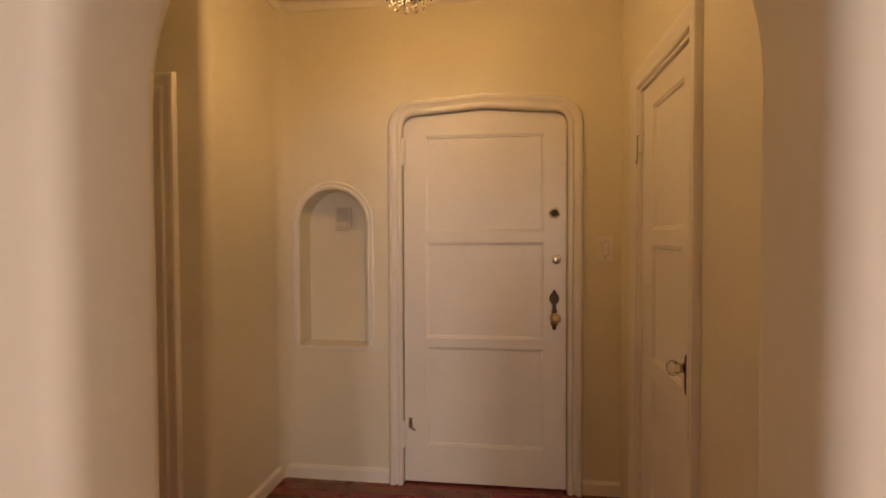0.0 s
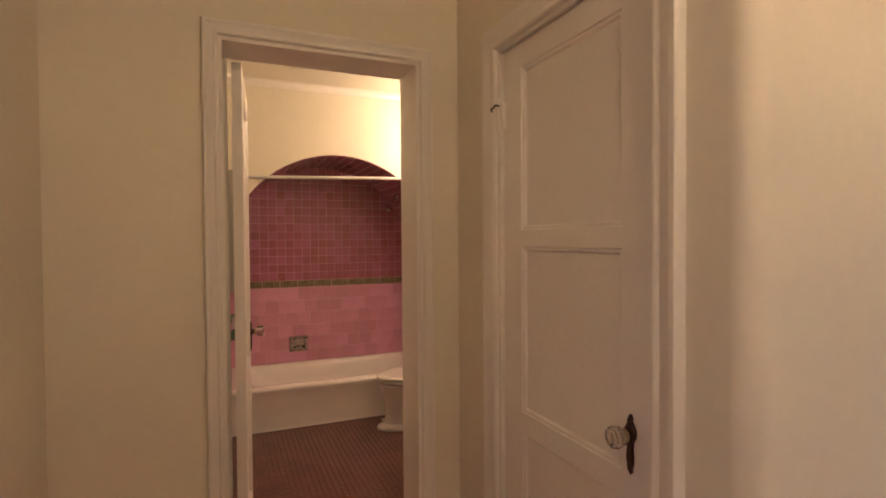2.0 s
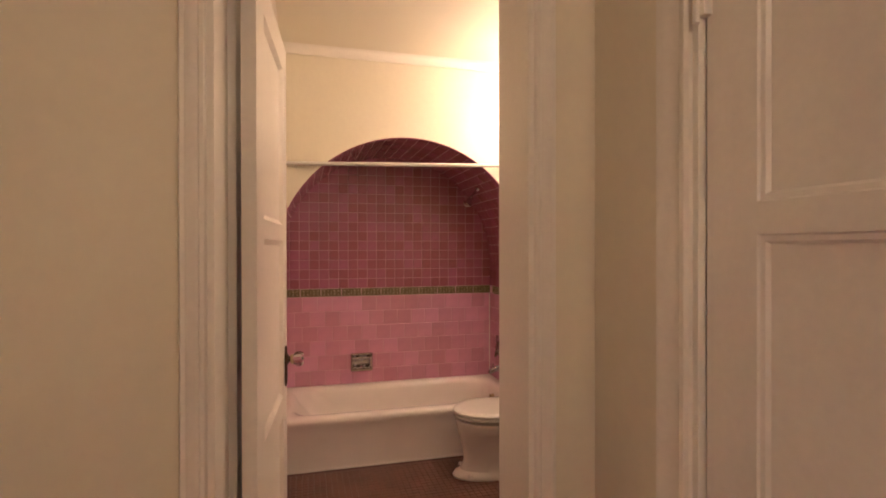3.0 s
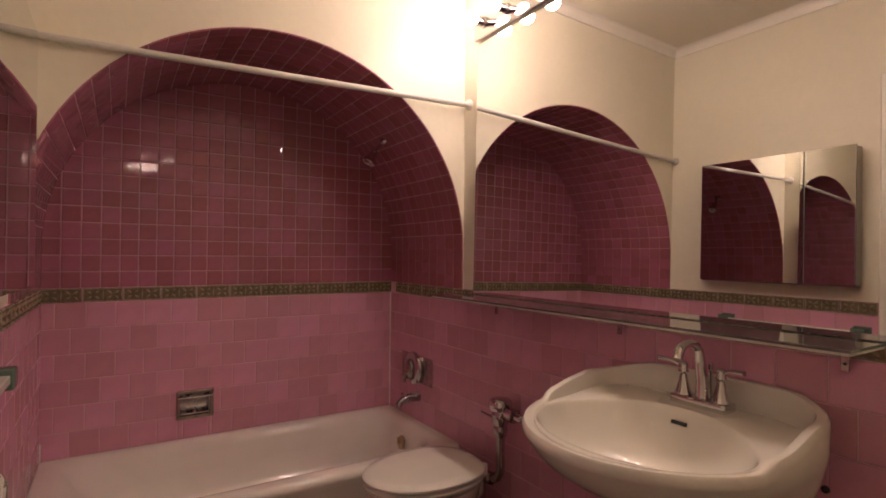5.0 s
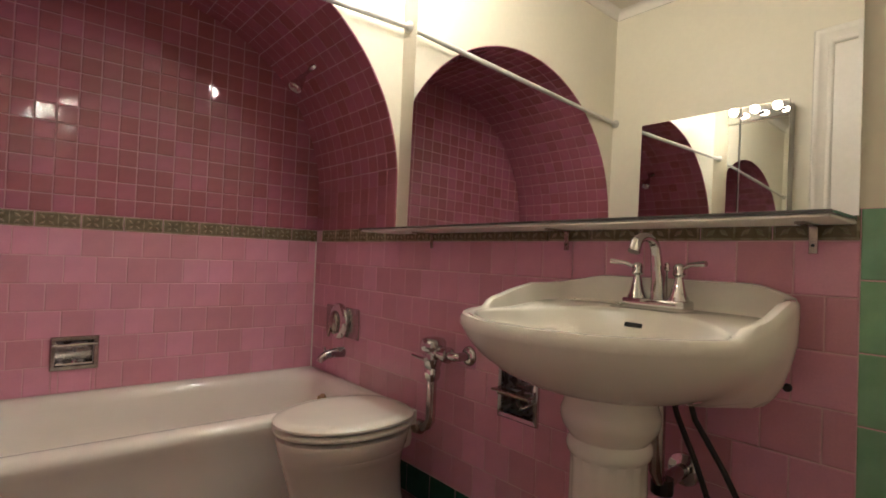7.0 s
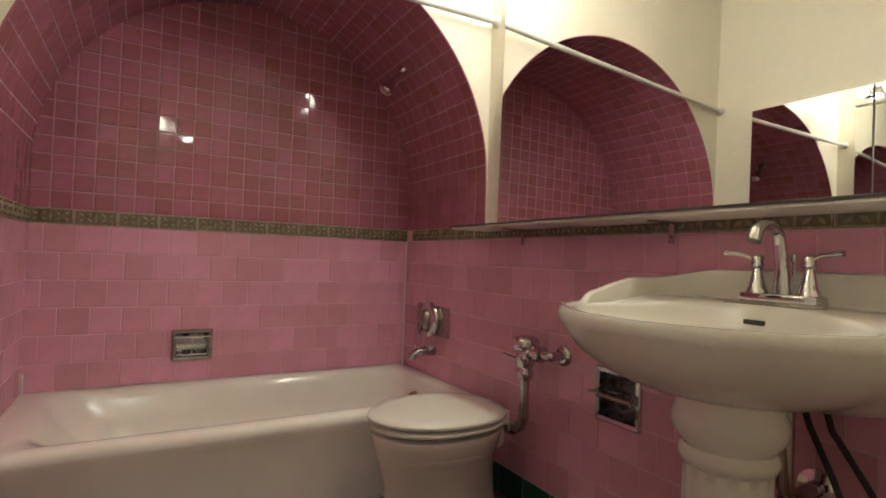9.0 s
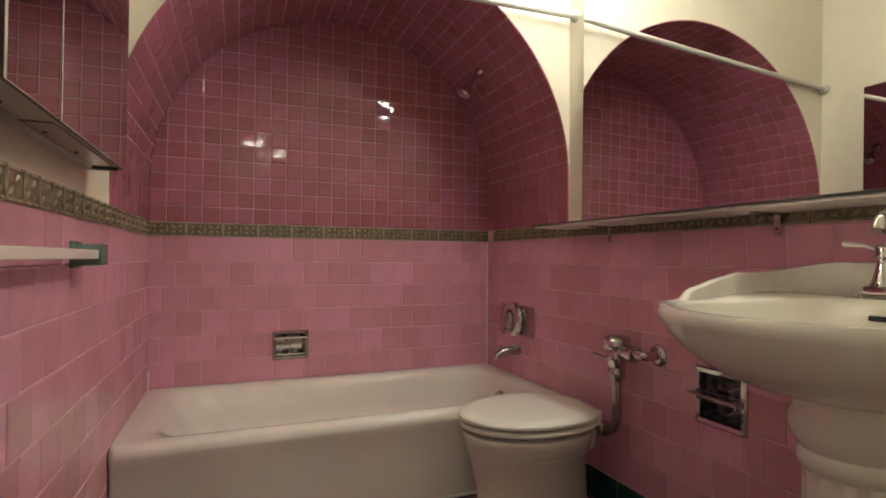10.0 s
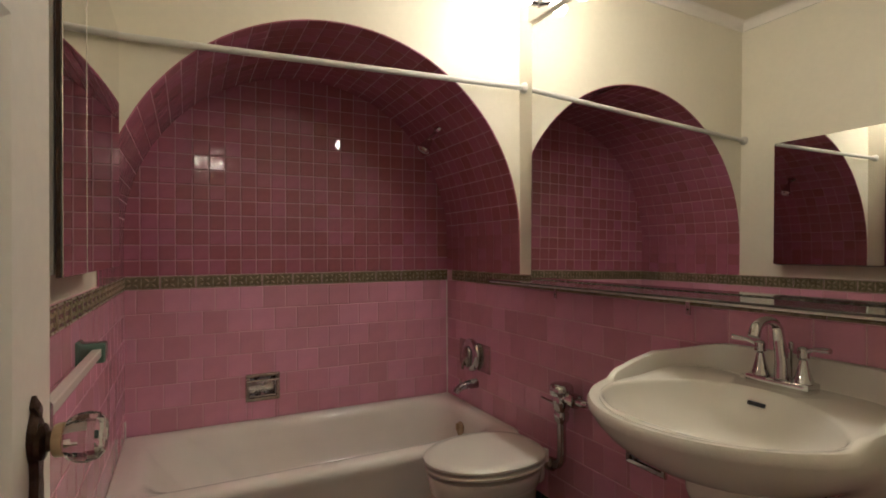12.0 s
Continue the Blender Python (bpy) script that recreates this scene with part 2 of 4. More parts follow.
def wall(name, origin, du, normal, length, height, thick, mat, holes=(), soft=0.0, label="", open_back=False):
    """A wall with front face at origin, running along du; holes are (contour, sill height, depth)."""
    at = frame_of(origin, du, normal)
    bm = bmesh.new()

    def quad(*ps):
        pts = [at(*p) for p in ps]
        if all((a - b).length > 1e-6 for a, b in zip(pts, pts[1:] + pts[:1])):
            bm.faces.new([bm.verts.new(p) for p in pts])

    for d, e in ((0.0, soft), (thick, soft)):
        if d and open_back:
            e = 0
        u = 0.0
        for contour, sill, depth in holes:
            c = contour(e)
            quad((u, 0, d), (c[0][0], 0, d), (c[0][0], height, d), (u, height, d))
            for (ua, va), (ub, vb) in zip(c, c[1:]):
                if ub - ua > 1e-6:
                    quad((ua, va, d), (ub, vb, d), (ub, height, d), (ua, height, d))
            if sill:
                quad((c[0][0], 0, d), (c[-1][0], 0, d), (c[-1][0], sill, d), (c[0][0], sill, d))
            u = c[-1][0]
        quad((u, 0, d), (length, 0, d), (length, height, d), (u, height, d))
    for contour, sill, depth in holes:
        if soft:
            steps = [(soft * (1 - math.sin(a)), soft * (1 - math.cos(a))) for a in (math.pi / 2 * k / 5 for k in range(6))]
            ring = [(e, d) for e, d in steps] + [(e, thick - d) for e, d in steps[::-1]]
        else:
            ring = [(0, 0), (0, thick)]
        for (ea, da), (eb, db) in zip(ring, ring[1:]):
            ca, cb = contour(ea), contour(eb)
            for i in range(len(ca) - 1):
                quad((*ca[i], da), (*ca[i + 1], da), (*cb[i + 1], db), (*cb[i], db))
        if sill:
            c = contour(0)
            quad((c[0][0], sill, 0), (c[-1][0], sill, 0), (c[-1][0], sill, thick), (c[0][0], sill, thick))
    for ua, ub in ((0, 0), (length, length)):
        quad((ua, 0, 0), (ua, 0, thick), (ua, height, thick), (ua, height, 0))
    quad((0, height, 0), (length, height, 0), (length, height, thick), (0, height, thick))
    bmesh.ops.remove_doubles(bm, verts=bm.verts, dist=1e-5)
    ob = part(name, bm, mat, None, label, smooth=bool(soft))
    return tagged(ob, label, "wall", kind="structure")


CASING = ((0.0, 0.0), (0.0, 0.012), (0.006, 0.018), (0.018, 0.018), (0.024, 0.013), (0.030, 0.015), (0.052, 0.020), (0.060, 0.026), (0.074, 0.026), (0.080, 0.020), (0.082, 0.0))


def casing(name, origin, du, normal, contour, mat=None, profile=CASING, label="white painted moulded door casing", smooth=True):
    at = frame_of(origin, du, normal)
    rings = [[at(u, v, -d) for u, v in contour(w)] for w, d in profile]
    bm = loft(rings, closed=False)
    ob = part(name, bm, mat or TRIM, None, "", smooth)
    return tagged(ob, label, "trim", kind="structure")


def slab(name, x0, x1, y0, y1, z0, z1, mat, label, category, bevel=0.0):
    ob = part(name, box(x0, x1, y0, y1, z0, z1, bevel), mat)
    return tagged(ob, label, category, kind="structure")

# ---- plan (metres) ----
HALL_W, HALL_E, HALL_S, HALL_N = -2.75, 0.485, 1.29, 3.42      # entrance hall
NOOK_X, CLOSET_Y = -1.47, 2.688                               # closet block beside the front door
BATH_E, BATH_W, BATH_S, BATH_N = -2.94, -5.646, 1.793, 3.477  # bathroom
ARCH_X = -4.885                                               # face of the tub alcove
HALL_H, BATH_H = 2.80, 2.64
ARCH_Y, ARCH_R, SPRING = (1.793 + 3.477) / 2, 0.842, 1.275
BAND_LO, BAND_HI, ROW = 1.022, 1.086, 0.1128
BATH_DOORWAY = rect_hole(1.79, 2.520, 2.150)                    # hole from hall to bathroom
X, Y, Z = Vector((1, 0, 0)), Vector((0, 1, 0)), Vector((0, 0, 1))

# ---- hall structure ----
front_top = 2.128


def front_contour(e):
    """Front-door opening: rounded shoulders and a slightly peaked head."""
    u0, u1, r = -0.731 - e, 0.200 + e, 0.075 + e
    mid = (u0 + u1) / 2
    left = [(u0, 0.0)] + [(u0 + r * (1 - math.cos(a)), front_top - 0.075 + r * math.sin(a)) for a in (math.pi / 2 * k / 8 for k in range(9))]
    right = [(u1 - (u - u0), v) for u, v in left[::-1]]
    return left + [(mid, front_top + 0.028 + e)] + right


wall("wall_front_door", (HALL_W, HALL_N, 0), X, -Y, HALL_E - HALL_W, HALL_H, 0.20, PLASTER,
     [(lambda e: [(u - HALL_W, v) for u, v in arch_hole(-1.352, -0.945, 1.515, 0.795)(e)], 0.795, 0),
      (lambda e: [(u - HALL_W, v) for u, v in front_contour(e)], 0, 0)], label="cream plaster wall with the front door and arched niche")
wall("wall_closet", (HALL_W, CLOSET_Y, 0), X, -Y, NOOK_X - 0.045 - HALL_W, HALL_H, 0.12, PLASTER,
     [(lambda e: [(u - HALL_W, v) for u, v in rect_hole(-2.41, -1.70, 2.105)(e)], 0, 0)], label="cream plaster wall around the closet door")
corner = [(NOOK_X - 0.045 + 0.045 * math.sin(a), CLOSET_Y + 0.045 - 0.045 * math.cos(a)) for a in (math.pi / 2 * k / 10 for k in range(11))] + [(NOOK_X - 0.045, CLOSET_Y + 0.045)]
tagged(part("wall_nook_corner", loft([[(x, y, z) for x, y in corner] for z in (0, HALL_H)], True, True, True), PLASTER, None, "", True), "rounded cream plaster corner", "wall", kind="structure")
slab("wall_nook", NOOK_X - 0.12, NOOK_X, CLOSET_Y + 0.045, HALL_N, 0, HALL_H, PLASTER, "cream plaster side wall of the entrance nook", "wall")
fillet = [(NOOK_X + 0.001, HALL_N)] + [(NOOK_X + 0.075 - 0.074 * math.cos(a), HALL_N - 0.075 + 0.074 * math.sin(a)) for a in (math.pi / 2 * k / 10 for k in range(11))]
tagged(part("wall_nook_cove", loft([[(x, y, z) for x, y in fillet] for z in (0, HALL_H - 0.03)], True, True, True), PLASTER, None, "", True), "soft rounded inner plaster corner", "wall", kind="structure")
wall("wall_hall_east", (HALL_E, HALL_S, 0), Y, -X, HALL_N - HALL_S, HALL_H, 0.15, PLASTER,
     [(lambda e: [(u - HALL_S, v) for u, v in rect_hole(2.315, 3.03, 2.125)(e)], 0, 0)], label="cream plaster wall with a closet door")
wall("wall_arch", (-2.94, HALL_S, 0), X, Y, 5.5, HALL_H, 0.205, PLASTER,
     [(lambda e: [(u + 2.94, v) for u, v in arch_hole(-0.672, 0.217, 1.645)(e)], 0, 0)], soft=0.045, label="cream plaster wall with a rounded archway")
wall("wall_bath_door", (HALL_W, HALL_S, 0), Y, X, BATH_N - HALL_S + 0.12, HALL_H, BATH_E * -1 + HALL_W, PLASTER,
     [(lambda e: [(u - HALL_S, v) for u, v in BATH_DOORWAY(e)], 0, 0)], label="cream plaster wall between hall and bathroom")
slab("ceiling_hall", HALL_W, 2.56, HALL_S, HALL_N, HALL_H, HALL_H + 0.1, CEILING, "cream painted hall ceiling", "ceiling")

# closed backs of closets and landing
slab("wall_closet_back", HALL_W - 0.19, NOOK_X, BATH_N + 0.12, BATH_N + 0.24, 0, HALL_H, PLASTER, "plain wall closing the closet", "wall")
slab("wall_landing", -1.0, 0.5, HALL_N + 0.9, HALL_N + 1.0, 0, HALL_H, PLASTER, "plain wall beyond the front door", "wall")

# living room behind the archway, plain walls that close the place
wall("wall_living_south", (-2.94, LIVING_S, 0), X, Y, 5.5, HALL_H, 0.15, PLASTER,
     [(lambda e: [(u + 2.94, v) for u, v in rect_hole(-0.05, 0.40, 2.15, 0.95)(e)], 0.95, 0),
      (lambda e: [(u + 2.94, v) for u, v in rect_hole(1.03, 1.97, 2.15, 0.95)(e)], 0.95, 0)], label="plain living-room wall with two window openings")
slab("wall_living_west", -3.09, -2.94, LIVING_S, HALL_S - 0.205, 0, HALL_H, PLASTER, "plain cream living-room wall", "wall")
slab("wall_living_east", 2.56, 2.71, LIVING_S, HALL_N, 0, HALL_H, PLASTER, "plain cream living-room wall", "wall")
slab("ceiling_living", -2.94, 2.56, LIVING_S, HALL_S, HALL_H, HALL_H + 0.1, CEILING, "plain cream living-room ceiling", "ceiling")


def cove(name, pts, closed, size, label):
    """A small cove moulding swept along ceiling corners; pts are (x, y, z), the room lies left of the way."""
    prof = [(0.0, -size), (0.010, -size), (0.012, -size * 0.82)] + [(0.012 + (size - 0.012) * (1 - math.cos(a)), -size * 0.82 * (1 - math.sin(a))) for a in (math.pi / 2 * k / 4 for k in range(1, 5))]
    rings = []
    n = len(pts)
    for i, p in enumerate(pts):
        p = Vector(p)
        a = (p - Vector(pts[i - 1])).normalized() if i or closed else None
        b = (Vector(pts[(i + 1) % n]) - p).normalized() if i < n - 1 or closed else None
        a, b = a or b, b or a
        na, nb = Vector((-a.y, a.x, 0)), Vector((-b.y, b.x, 0))
        side = (na + nb) / (1 + na.dot(nb))
        rings.append([p + side * s + Z * h for s, h in prof])
    if closed:
        rings.append(rings[0])
    return tagged(part(name, loft(rings, closed=False), TRIM, None, "", True), label, "trim", kind="structure")


cove("trim_hall_cornice", [(HALL_E, HALL_S, HALL_H), (HALL_E, HALL_N, HALL_H), (NOOK_X, HALL_N, HALL_H), (NOOK_X, CLOSET_Y, HALL_H), (HALL_W, CLOSET_Y, HALL_H), (HALL_W, HALL_S, HALL_H)], True, 0.045, "white painted cove moulding under the hall ceiling")

BASE = ((0.0, 0.0), (0.015, 0.0), (0.015, 0.062), (0.011, 0.072), (0.006, 0.08), (0.0, 0.082))


def baseboard(name, a, b, inward):
    a, b, n = Vector(a), Vector(b), Vector(inward)
    rings = [[p + n * s + Z * h for s, h in BASE] for p in (a, b)]
    return tagged(part(name, loft(rings, closed=False), TRIM), "white painted baseboard", "baseboard", kind="structure")


baseboard("baseboard_front_left", (NOOK_X, HALL_N, 0), (-0.814, HALL_N, 0), (0, -1, 0))
baseboard("baseboard_front_right", (0.284, HALL_N, 0), (HALL_E, HALL_N, 0), (0, -1, 0))
baseboard("baseboard_nook", (NOOK_X, CLOSET_Y, 0), (NOOK_X, HALL_N, 0), (1, 0, 0))
baseboard("baseboard_closet_right", (-1.617, CLOSET_Y, 0), (NOOK_X, CLOSET_Y, 0), (0, -1, 0))
baseboard("baseboard_closet_left", (HALL_W, CLOSET_Y, 0), (-2.493, CLOSET_Y, 0), (0, -1, 0))
baseboard("baseboard_bath_left", (HALL_W, HALL_S, 0), (HALL_W, 1.739, 0), (1, 0, 0))
baseboard("baseboard_bath_right", (HALL_W, 2.571, 0), (HALL_W, CLOSET_Y, 0), (1, 0, 0))
baseboard("baseboard_east", (HALL_E, HALL_S, 0), (HALL_E, 2.232, 0), (-1, 0, 0))

# casings
casing("trim_front_door", (0, HALL_N, 0), X, -Y, front_contour, profile=((0.0, 0.0), (0.0, 0.020), (0.010, 0.030), (0.022, 0.030), (0.030, 0.018), (0.044, 0.022), (0.056, 0.034), (0.070, 0.034), (0.080, 0.020), (0.084, 0.0)), label="white moulded casing around the peaked front door")
casing("trim_closet_west", (0, CLOSET_Y, 0), X, -Y, rect_hole(-2.41, -1.70, 2.105))
casing("trim_closet_east", (HALL_E, 0, 0), Y, -X, rect_hole(2.315, 3.03, 2.125))
casing("trim_bath_hall", (HALL_W, 0, 0), Y, X, BATH_DOORWAY, profile=tuple((w * 0.62, d) for w, d in CASING))
casing("trim_bath_inside", (BATH_E, 0, 0), Y, -X, BATH_DOORWAY, profile=tuple((w * 0.8, d) for w, d in CASING))
casing("trim_niche", (0, HALL_N, 0), X, -Y, arch_hole(-1.352, -0.945, 1.515, 0.795), profile=((0.0, 0.0), (0.0, 0.006), (0.006, 0.012), (0.014, 0.013), (0.021, 0.005), (0.027, 0.006), (0.034, 0.012), (0.040, 0.010), (0.045, 0.0)), label="plaster bead around the arched wall niche")
slab("trim_niche_sill", -1.365, -0.932, HALL_N - 0.012, HALL_N + 0.17, 0.780, 0.797, TRIM, "thin painted sill of the wall niche", "sill", 0.004)
# back of the niche and jamb linings
slab("wall_niche_back", -1.45, -0.86, HALL_N + 0.165, HALL_N + 0.185, 0.74, 1.80, PLASTER, "cream plaster back of the niche", "wall")


def lining(name, x0, x1, y0, y1, top, axis):
    """Three boards that line a doorway through the wall."""
    bm = bmesh.new()
    if axis == "x":
        box(x0, x1, y0 - 0.001, y0 + 0.014, 0, top, 0, bm)
        box(x0, x1, y1 - 0.014, y1 + 0.001, 0, top, 0, bm)
        box(x0, x1, y0 + 0.014, y1 - 0.014, top - 0.014, top + 0.001, 0, bm)
    else:
        box(x0 - 0.001, x0 + 0.014, y0, y1, 0, top, 0, bm)
        box(x1 - 0.014, x1 + 0.001, y0, y1, 0, top, 0, bm)
        box(x0 + 0.014, x1 - 0.014, y0, y1, top - 0.014, top + 0.001, 0, bm)
    return tagged(part(name, bm, TRIM), "white painted door jamb lining", "door jamb", kind="structure")


lining("trim_jamb_bath", BATH_E - 0.003, HALL_W + 0.003, 1.79, 2.520, 2.150, "x")
lining("trim_jamb_closet", -2.41, -1.70, CLOSET_Y - 0.003, CLOSET_Y + 0.12, 2.105, "y")
lining("trim_jamb_closet_east", HALL_E - 0.003, HALL_E + 0.15, 2.315, 3.03, 2.125, "x")

# ---- doors ----


def panel_mesh(u0, u1, v0, v1, thick, recess=0.012, bead=0.016):
    """A sunk panel with a sloping moulding all round, in the leaf's own axes (u along x, front towards -y)."""
    bm = bmesh.new()
    rings = [[(u0 + i, d, v0 + i), (u1 - i, d, v0 + i), (u1 - i, d, v1 - i), (u0 + i, d, v1 - i)] for i, d in ((0.0, 0.0), (0.003, 0.004), (bead * 0.7, 0.005), (bead, recess), (bead + 0.004, recess))]
    loft(rings, True, False, True, bm)
    back = [[(u0 + i, thick - d, v0 + i), (u1 - i, thick - d, v0 + i), (u1 - i, thick - d, v1 - i), (u0 + i, thick - d, v1 - i)] for i, d in ((0.0, 0.0), (bead, recess), (bead + 0.004, recess))]
    loft(back, True, False, True, bm)
    return bm


def door(name, label, m, width, height, pu0, pu1, panels, thick=0.038, top=None):
    """A panelled door: stiles, rails and sunk panels; front face at y = 0 of its own axes."""
    d = thing(name, label, "door", kind="structure", place=m)
    part("stile", box(0, pu0, 0, thick, 0, height), DOOR, d)
    part("stile", box(pu1, width, 0, thick, 0, height), DOOR, d)
    edges = [0.0] + [v for p in panels for v in p] + [height]
    for lo, hi in zip(edges[::2], edges[1::2]):
        part("rail", box(pu0, pu1, 0, thick, lo, hi), DOOR, d)
    for lo, hi in panels:
        part("panel", panel_mesh(pu0, pu1, lo, hi, thick), DOOR, d)
    if top:
        bm = bmesh.new()
        pts = [(u, v) for u, v in top]
        loft([[(u, y, height) for u, v in pts] + [(u, y, v) for u, v in pts[::-1]] for y in (0, thick)], True, True, True, bm)
        part("head", bm, DOOR, d)
    return d


# front door, seen from inside the hall (front towards -y)
GAP = 0.006
leaf_x0 = -0.731 + GAP
fc = [(u - leaf_x0, v - 0.012) for u, v in front_contour(-GAP)]
top_pts = [(u, v) for u, v in fc if v > 2.03]
front_door = door("door_1", "white painted front door with three sunk panels and a peaked top", pose(leaf_x0, HALL_N + 0.012, 0.012), 0.931 - 2 * GAP, 2.041, -0.598 - leaf_x0, 0.072 - leaf_x0, [(0.215, 0.79), (0.842, 1.392), (1.45, 2.0)], 0.045, [(0.0, 2.041)] + [p for p in top_pts if p[1] > 2.041] + [(0.931 - 2 * GAP, 2.041)])
closet_door = door("door_2", "white painted closet door with three sunk panels, closed", pose(-2.41 + 0.0195, CLOSET_Y + 0.012, 0.01), 0.71 - 0.039, 2.078, -2.285 + 2.393, -1.822 + 2.393, [(0.21, 0.80), (0.868, 1.415), (1.468, 2.0)])
east_door = door("door_3", "white painted closet door with three sunk panels, closed", pose(HALL_E + 0.012, 3.03 - 0.017, 0.01, 0, 0, -90), 0.715 - 0.034, 2.097, 0.163, 0.561, [(0.21, 0.80), (0.885, 1.39), (1.455, 1.995)])
bath_door = door("door_4", "white painted bathroom door standing open against the wall", pose(-3.6045, 1.881, 0.012, 0, 0, -4.05), 0.665, 2.115, 0.11, 0.545, [(0.21, 0.80), (0.868, 1.415), (1.468, 2.02)], 0.036)


def on_plane(m, bm):
    bmesh.ops.transform(bm, matrix=m, verts=bm.verts)
    return bm


def knob_set(parent, u, v, thick=0.0, flip=1, style="long", glass=True):
    """Dark bronze plate with a faceted glass knob, on the leaf's front (towards -y) or back face."""
    y = 0.0 if flip > 0 else thick
    s = -1 if flip > 0 else 1
    plate = bmesh.new()
    outline = [(0.0, 0.085), (0.007, 0.078), (0.010, 0.070), (0.006, 0.062), (0.013, 0.052), (0.021, 0.038), (0.023, 0.022), (0.019, 0.004), (0.012, -0.010), (0.010, -0.035), (0.013, -0.062), (0.012, -0.085), (0.008, -0.100), (0.010, -0.108), (0.0, -0.120)]
    ring = outline + [(-a, b) for a, b in outline[-2:0:-1]]
    loft([[(u + a * k * 0.8, y + s * d, v + b * k * 0.72) for a, b in ring] for k, d in ((1.0, 0.0), (1.0, 0.004), (0.86, 0.008))], True, True, True, plate)
    p = part("plate", plate, BRONZE, parent, "dark bronze escutcheon plate")
    m = pose(u, y, v + 0.012, 90 if flip > 0 else -90)
    part("shank", lathe([(0.019, 0.006), (0.019, 0.011), (0.011, 0.014), (0.010, 0.020), (0.015, 0.024), (0.016, 0.030)], 20, m), BRONZE, parent, "dark bronze knob shank", True)
    part("collar", lathe([(0.0165, 0.020), (0.0175, 0.022), (0.0175, 0.029), (0.015, 0.031)], 20, m), BRASS, parent, "brass knob collar", True)
    if glass:
        bm = lathe([(0.014, 0.028), (0.021, 0.032), (0.026, 0.041), (0.0275, 0.051), (0.025, 0.060), (0.017, 0.066), (0.008, 0.065)], 12, m)
        part("knob", bm, GLASS, parent, "faceted clear glass door knob")
    else:
        part("knob", lathe([(0.012, 0.040), (0.023, 0.046), (0.028, 0.056), (0.026, 0.066), (0.016, 0.073), (0.004, 0.074)], 24, m), BRASS, parent, "worn brass door knob", True)


knob_set(closet_door, -1.762 + 2.393 - 0.027, 0.955)
knob_set(east_door, 0.620, 0.955)
knob_set(bath_door, 0.058, 0.975, 0.036, flip=-1)
# front door furniture: keeper, deadbolt, tall plate, chain
part("deadbolt_plate", lathe([(0.031, 0.0), (0.031, 0.004), (0.027, 0.007)], 28, pose(0.128 - leaf_x0, 0, 1.555, 90)), SATIN, front_door, "chrome night latch rim", True)
part("deadbolt", lathe([(0.020, 0.006), (0.020, 0.016), (0.012, 0.018), (0.012, 0.026), (0.003, 0.027)], 24, pose(0.128 - leaf_x0, 0, 1.555, 90)), BLACK, front_door, "black night latch thumb turn", True)
part("lock", lathe([(0.025, 0.0), (0.025, 0.006), (0.018, 0.012), (0.008, 0.013)], 28, pose(0.140 - leaf_x0, 0, 1.297, 90)), SATIN, front_door, "round nickel lock rose", True)
part("thumb_turn", box(-0.004, 0.004, -0.03, -0.010, -0.011, 0.011, 0.002, None, pose(0.140 - leaf_x0, 0, 1.297)), CHROME, front_door, "small chrome thumb turn")
plate = bmesh.new()
outline = [(0.0, 0.068), (0.008, 0.064), (0.010, 0.054), (0.018, 0.046), (0.026, 0.030), (0.027, 0.012), (0.020, -0.004), (0.011, -0.014), (0.010, -0.036), (0.014, -0.046), (0.012, -0.095), (0.020, -0.120), (0.018, -0.130), (0.009, -0.138), (0.012, -0.148), (0.0, -0.160)]
ring = outline + [(-a, b) for a, b in outline[-2:0:-1]]
loft([[(0.128 - leaf_x0 + a * k, -d, 1.058 + b * k) for a, b in ring] for k, d in ((1.0, 0.0), (1.0, 0.004), (0.85, 0.009))], True, True, True, plate)
part("plate", plate, BRONZE, front_door, "dark bronze ornamental door plate")
part("knob", lathe([(0.014, 0.0), (0.012, 0.022), (0.022, 0.030), (0.030, 0.042), (0.029, 0.055), (0.020, 0.064), (0.006, 0.067)], 28, pose(0.131 - leaf_x0, 0, 0.972, 90)), BRASS, front_door, "worn brass door knob", True)


def hinge(parent, u, v, front=-0.018, half=0.046):
    bm = box(u - 0.010, u + 0.012, front, 0.001, v - half, v + half, 0.001)
    h = part("hinge", bm, DOOR, parent, "hinge painted over in white")
    part("pin", lathe([(0.0065, -half - 0.012), (0.0065, half + 0.010), (0.003, half + 0.016)], 12, pose(u - 0.004, front - 0.003, v)), DOOR, h, "", True)


for v in (0.28, 1.91):
    hinge(front_door, 0.0, v, half=0.066)
for v in (0.28, 1.862):
    hinge(closet_door, 0.0, v)
    hinge(east_door, 0.0, v)
stop = bmesh.new()
tube([(-0.69, HALL_N - 0.0, 0.36), (-0.69, HALL_N - 0.035, 0.355), (-0.675, HALL_N - 0.045, 0.345), (-0.655, HALL_N - 0.04, 0.330)], 0.005, 8, stop)
box(-0.702, -0.680, HALL_N + 0.005, HALL_N + 0.013, 0.325, 0.385, 0.002, stop)
tagged(part("door_catch", stop, DULL_STEEL), "small steel hook catch on the front door", "catch")
hook = bmesh.new()
tube([(-2.418, CLOSET_Y - 0.022, 1.893), (-2.405, CLOSET_Y - 0.032, 1.895), (-2.375, CLOSET_Y - 0.030, 1.905), (-2.368, CLOSET_Y - 0.020, 1.90)], 0.0035, 8, hook)
tagged(part("hook_latch", hook, BRONZE), "small dark metal hook on the closet casing", "hook")

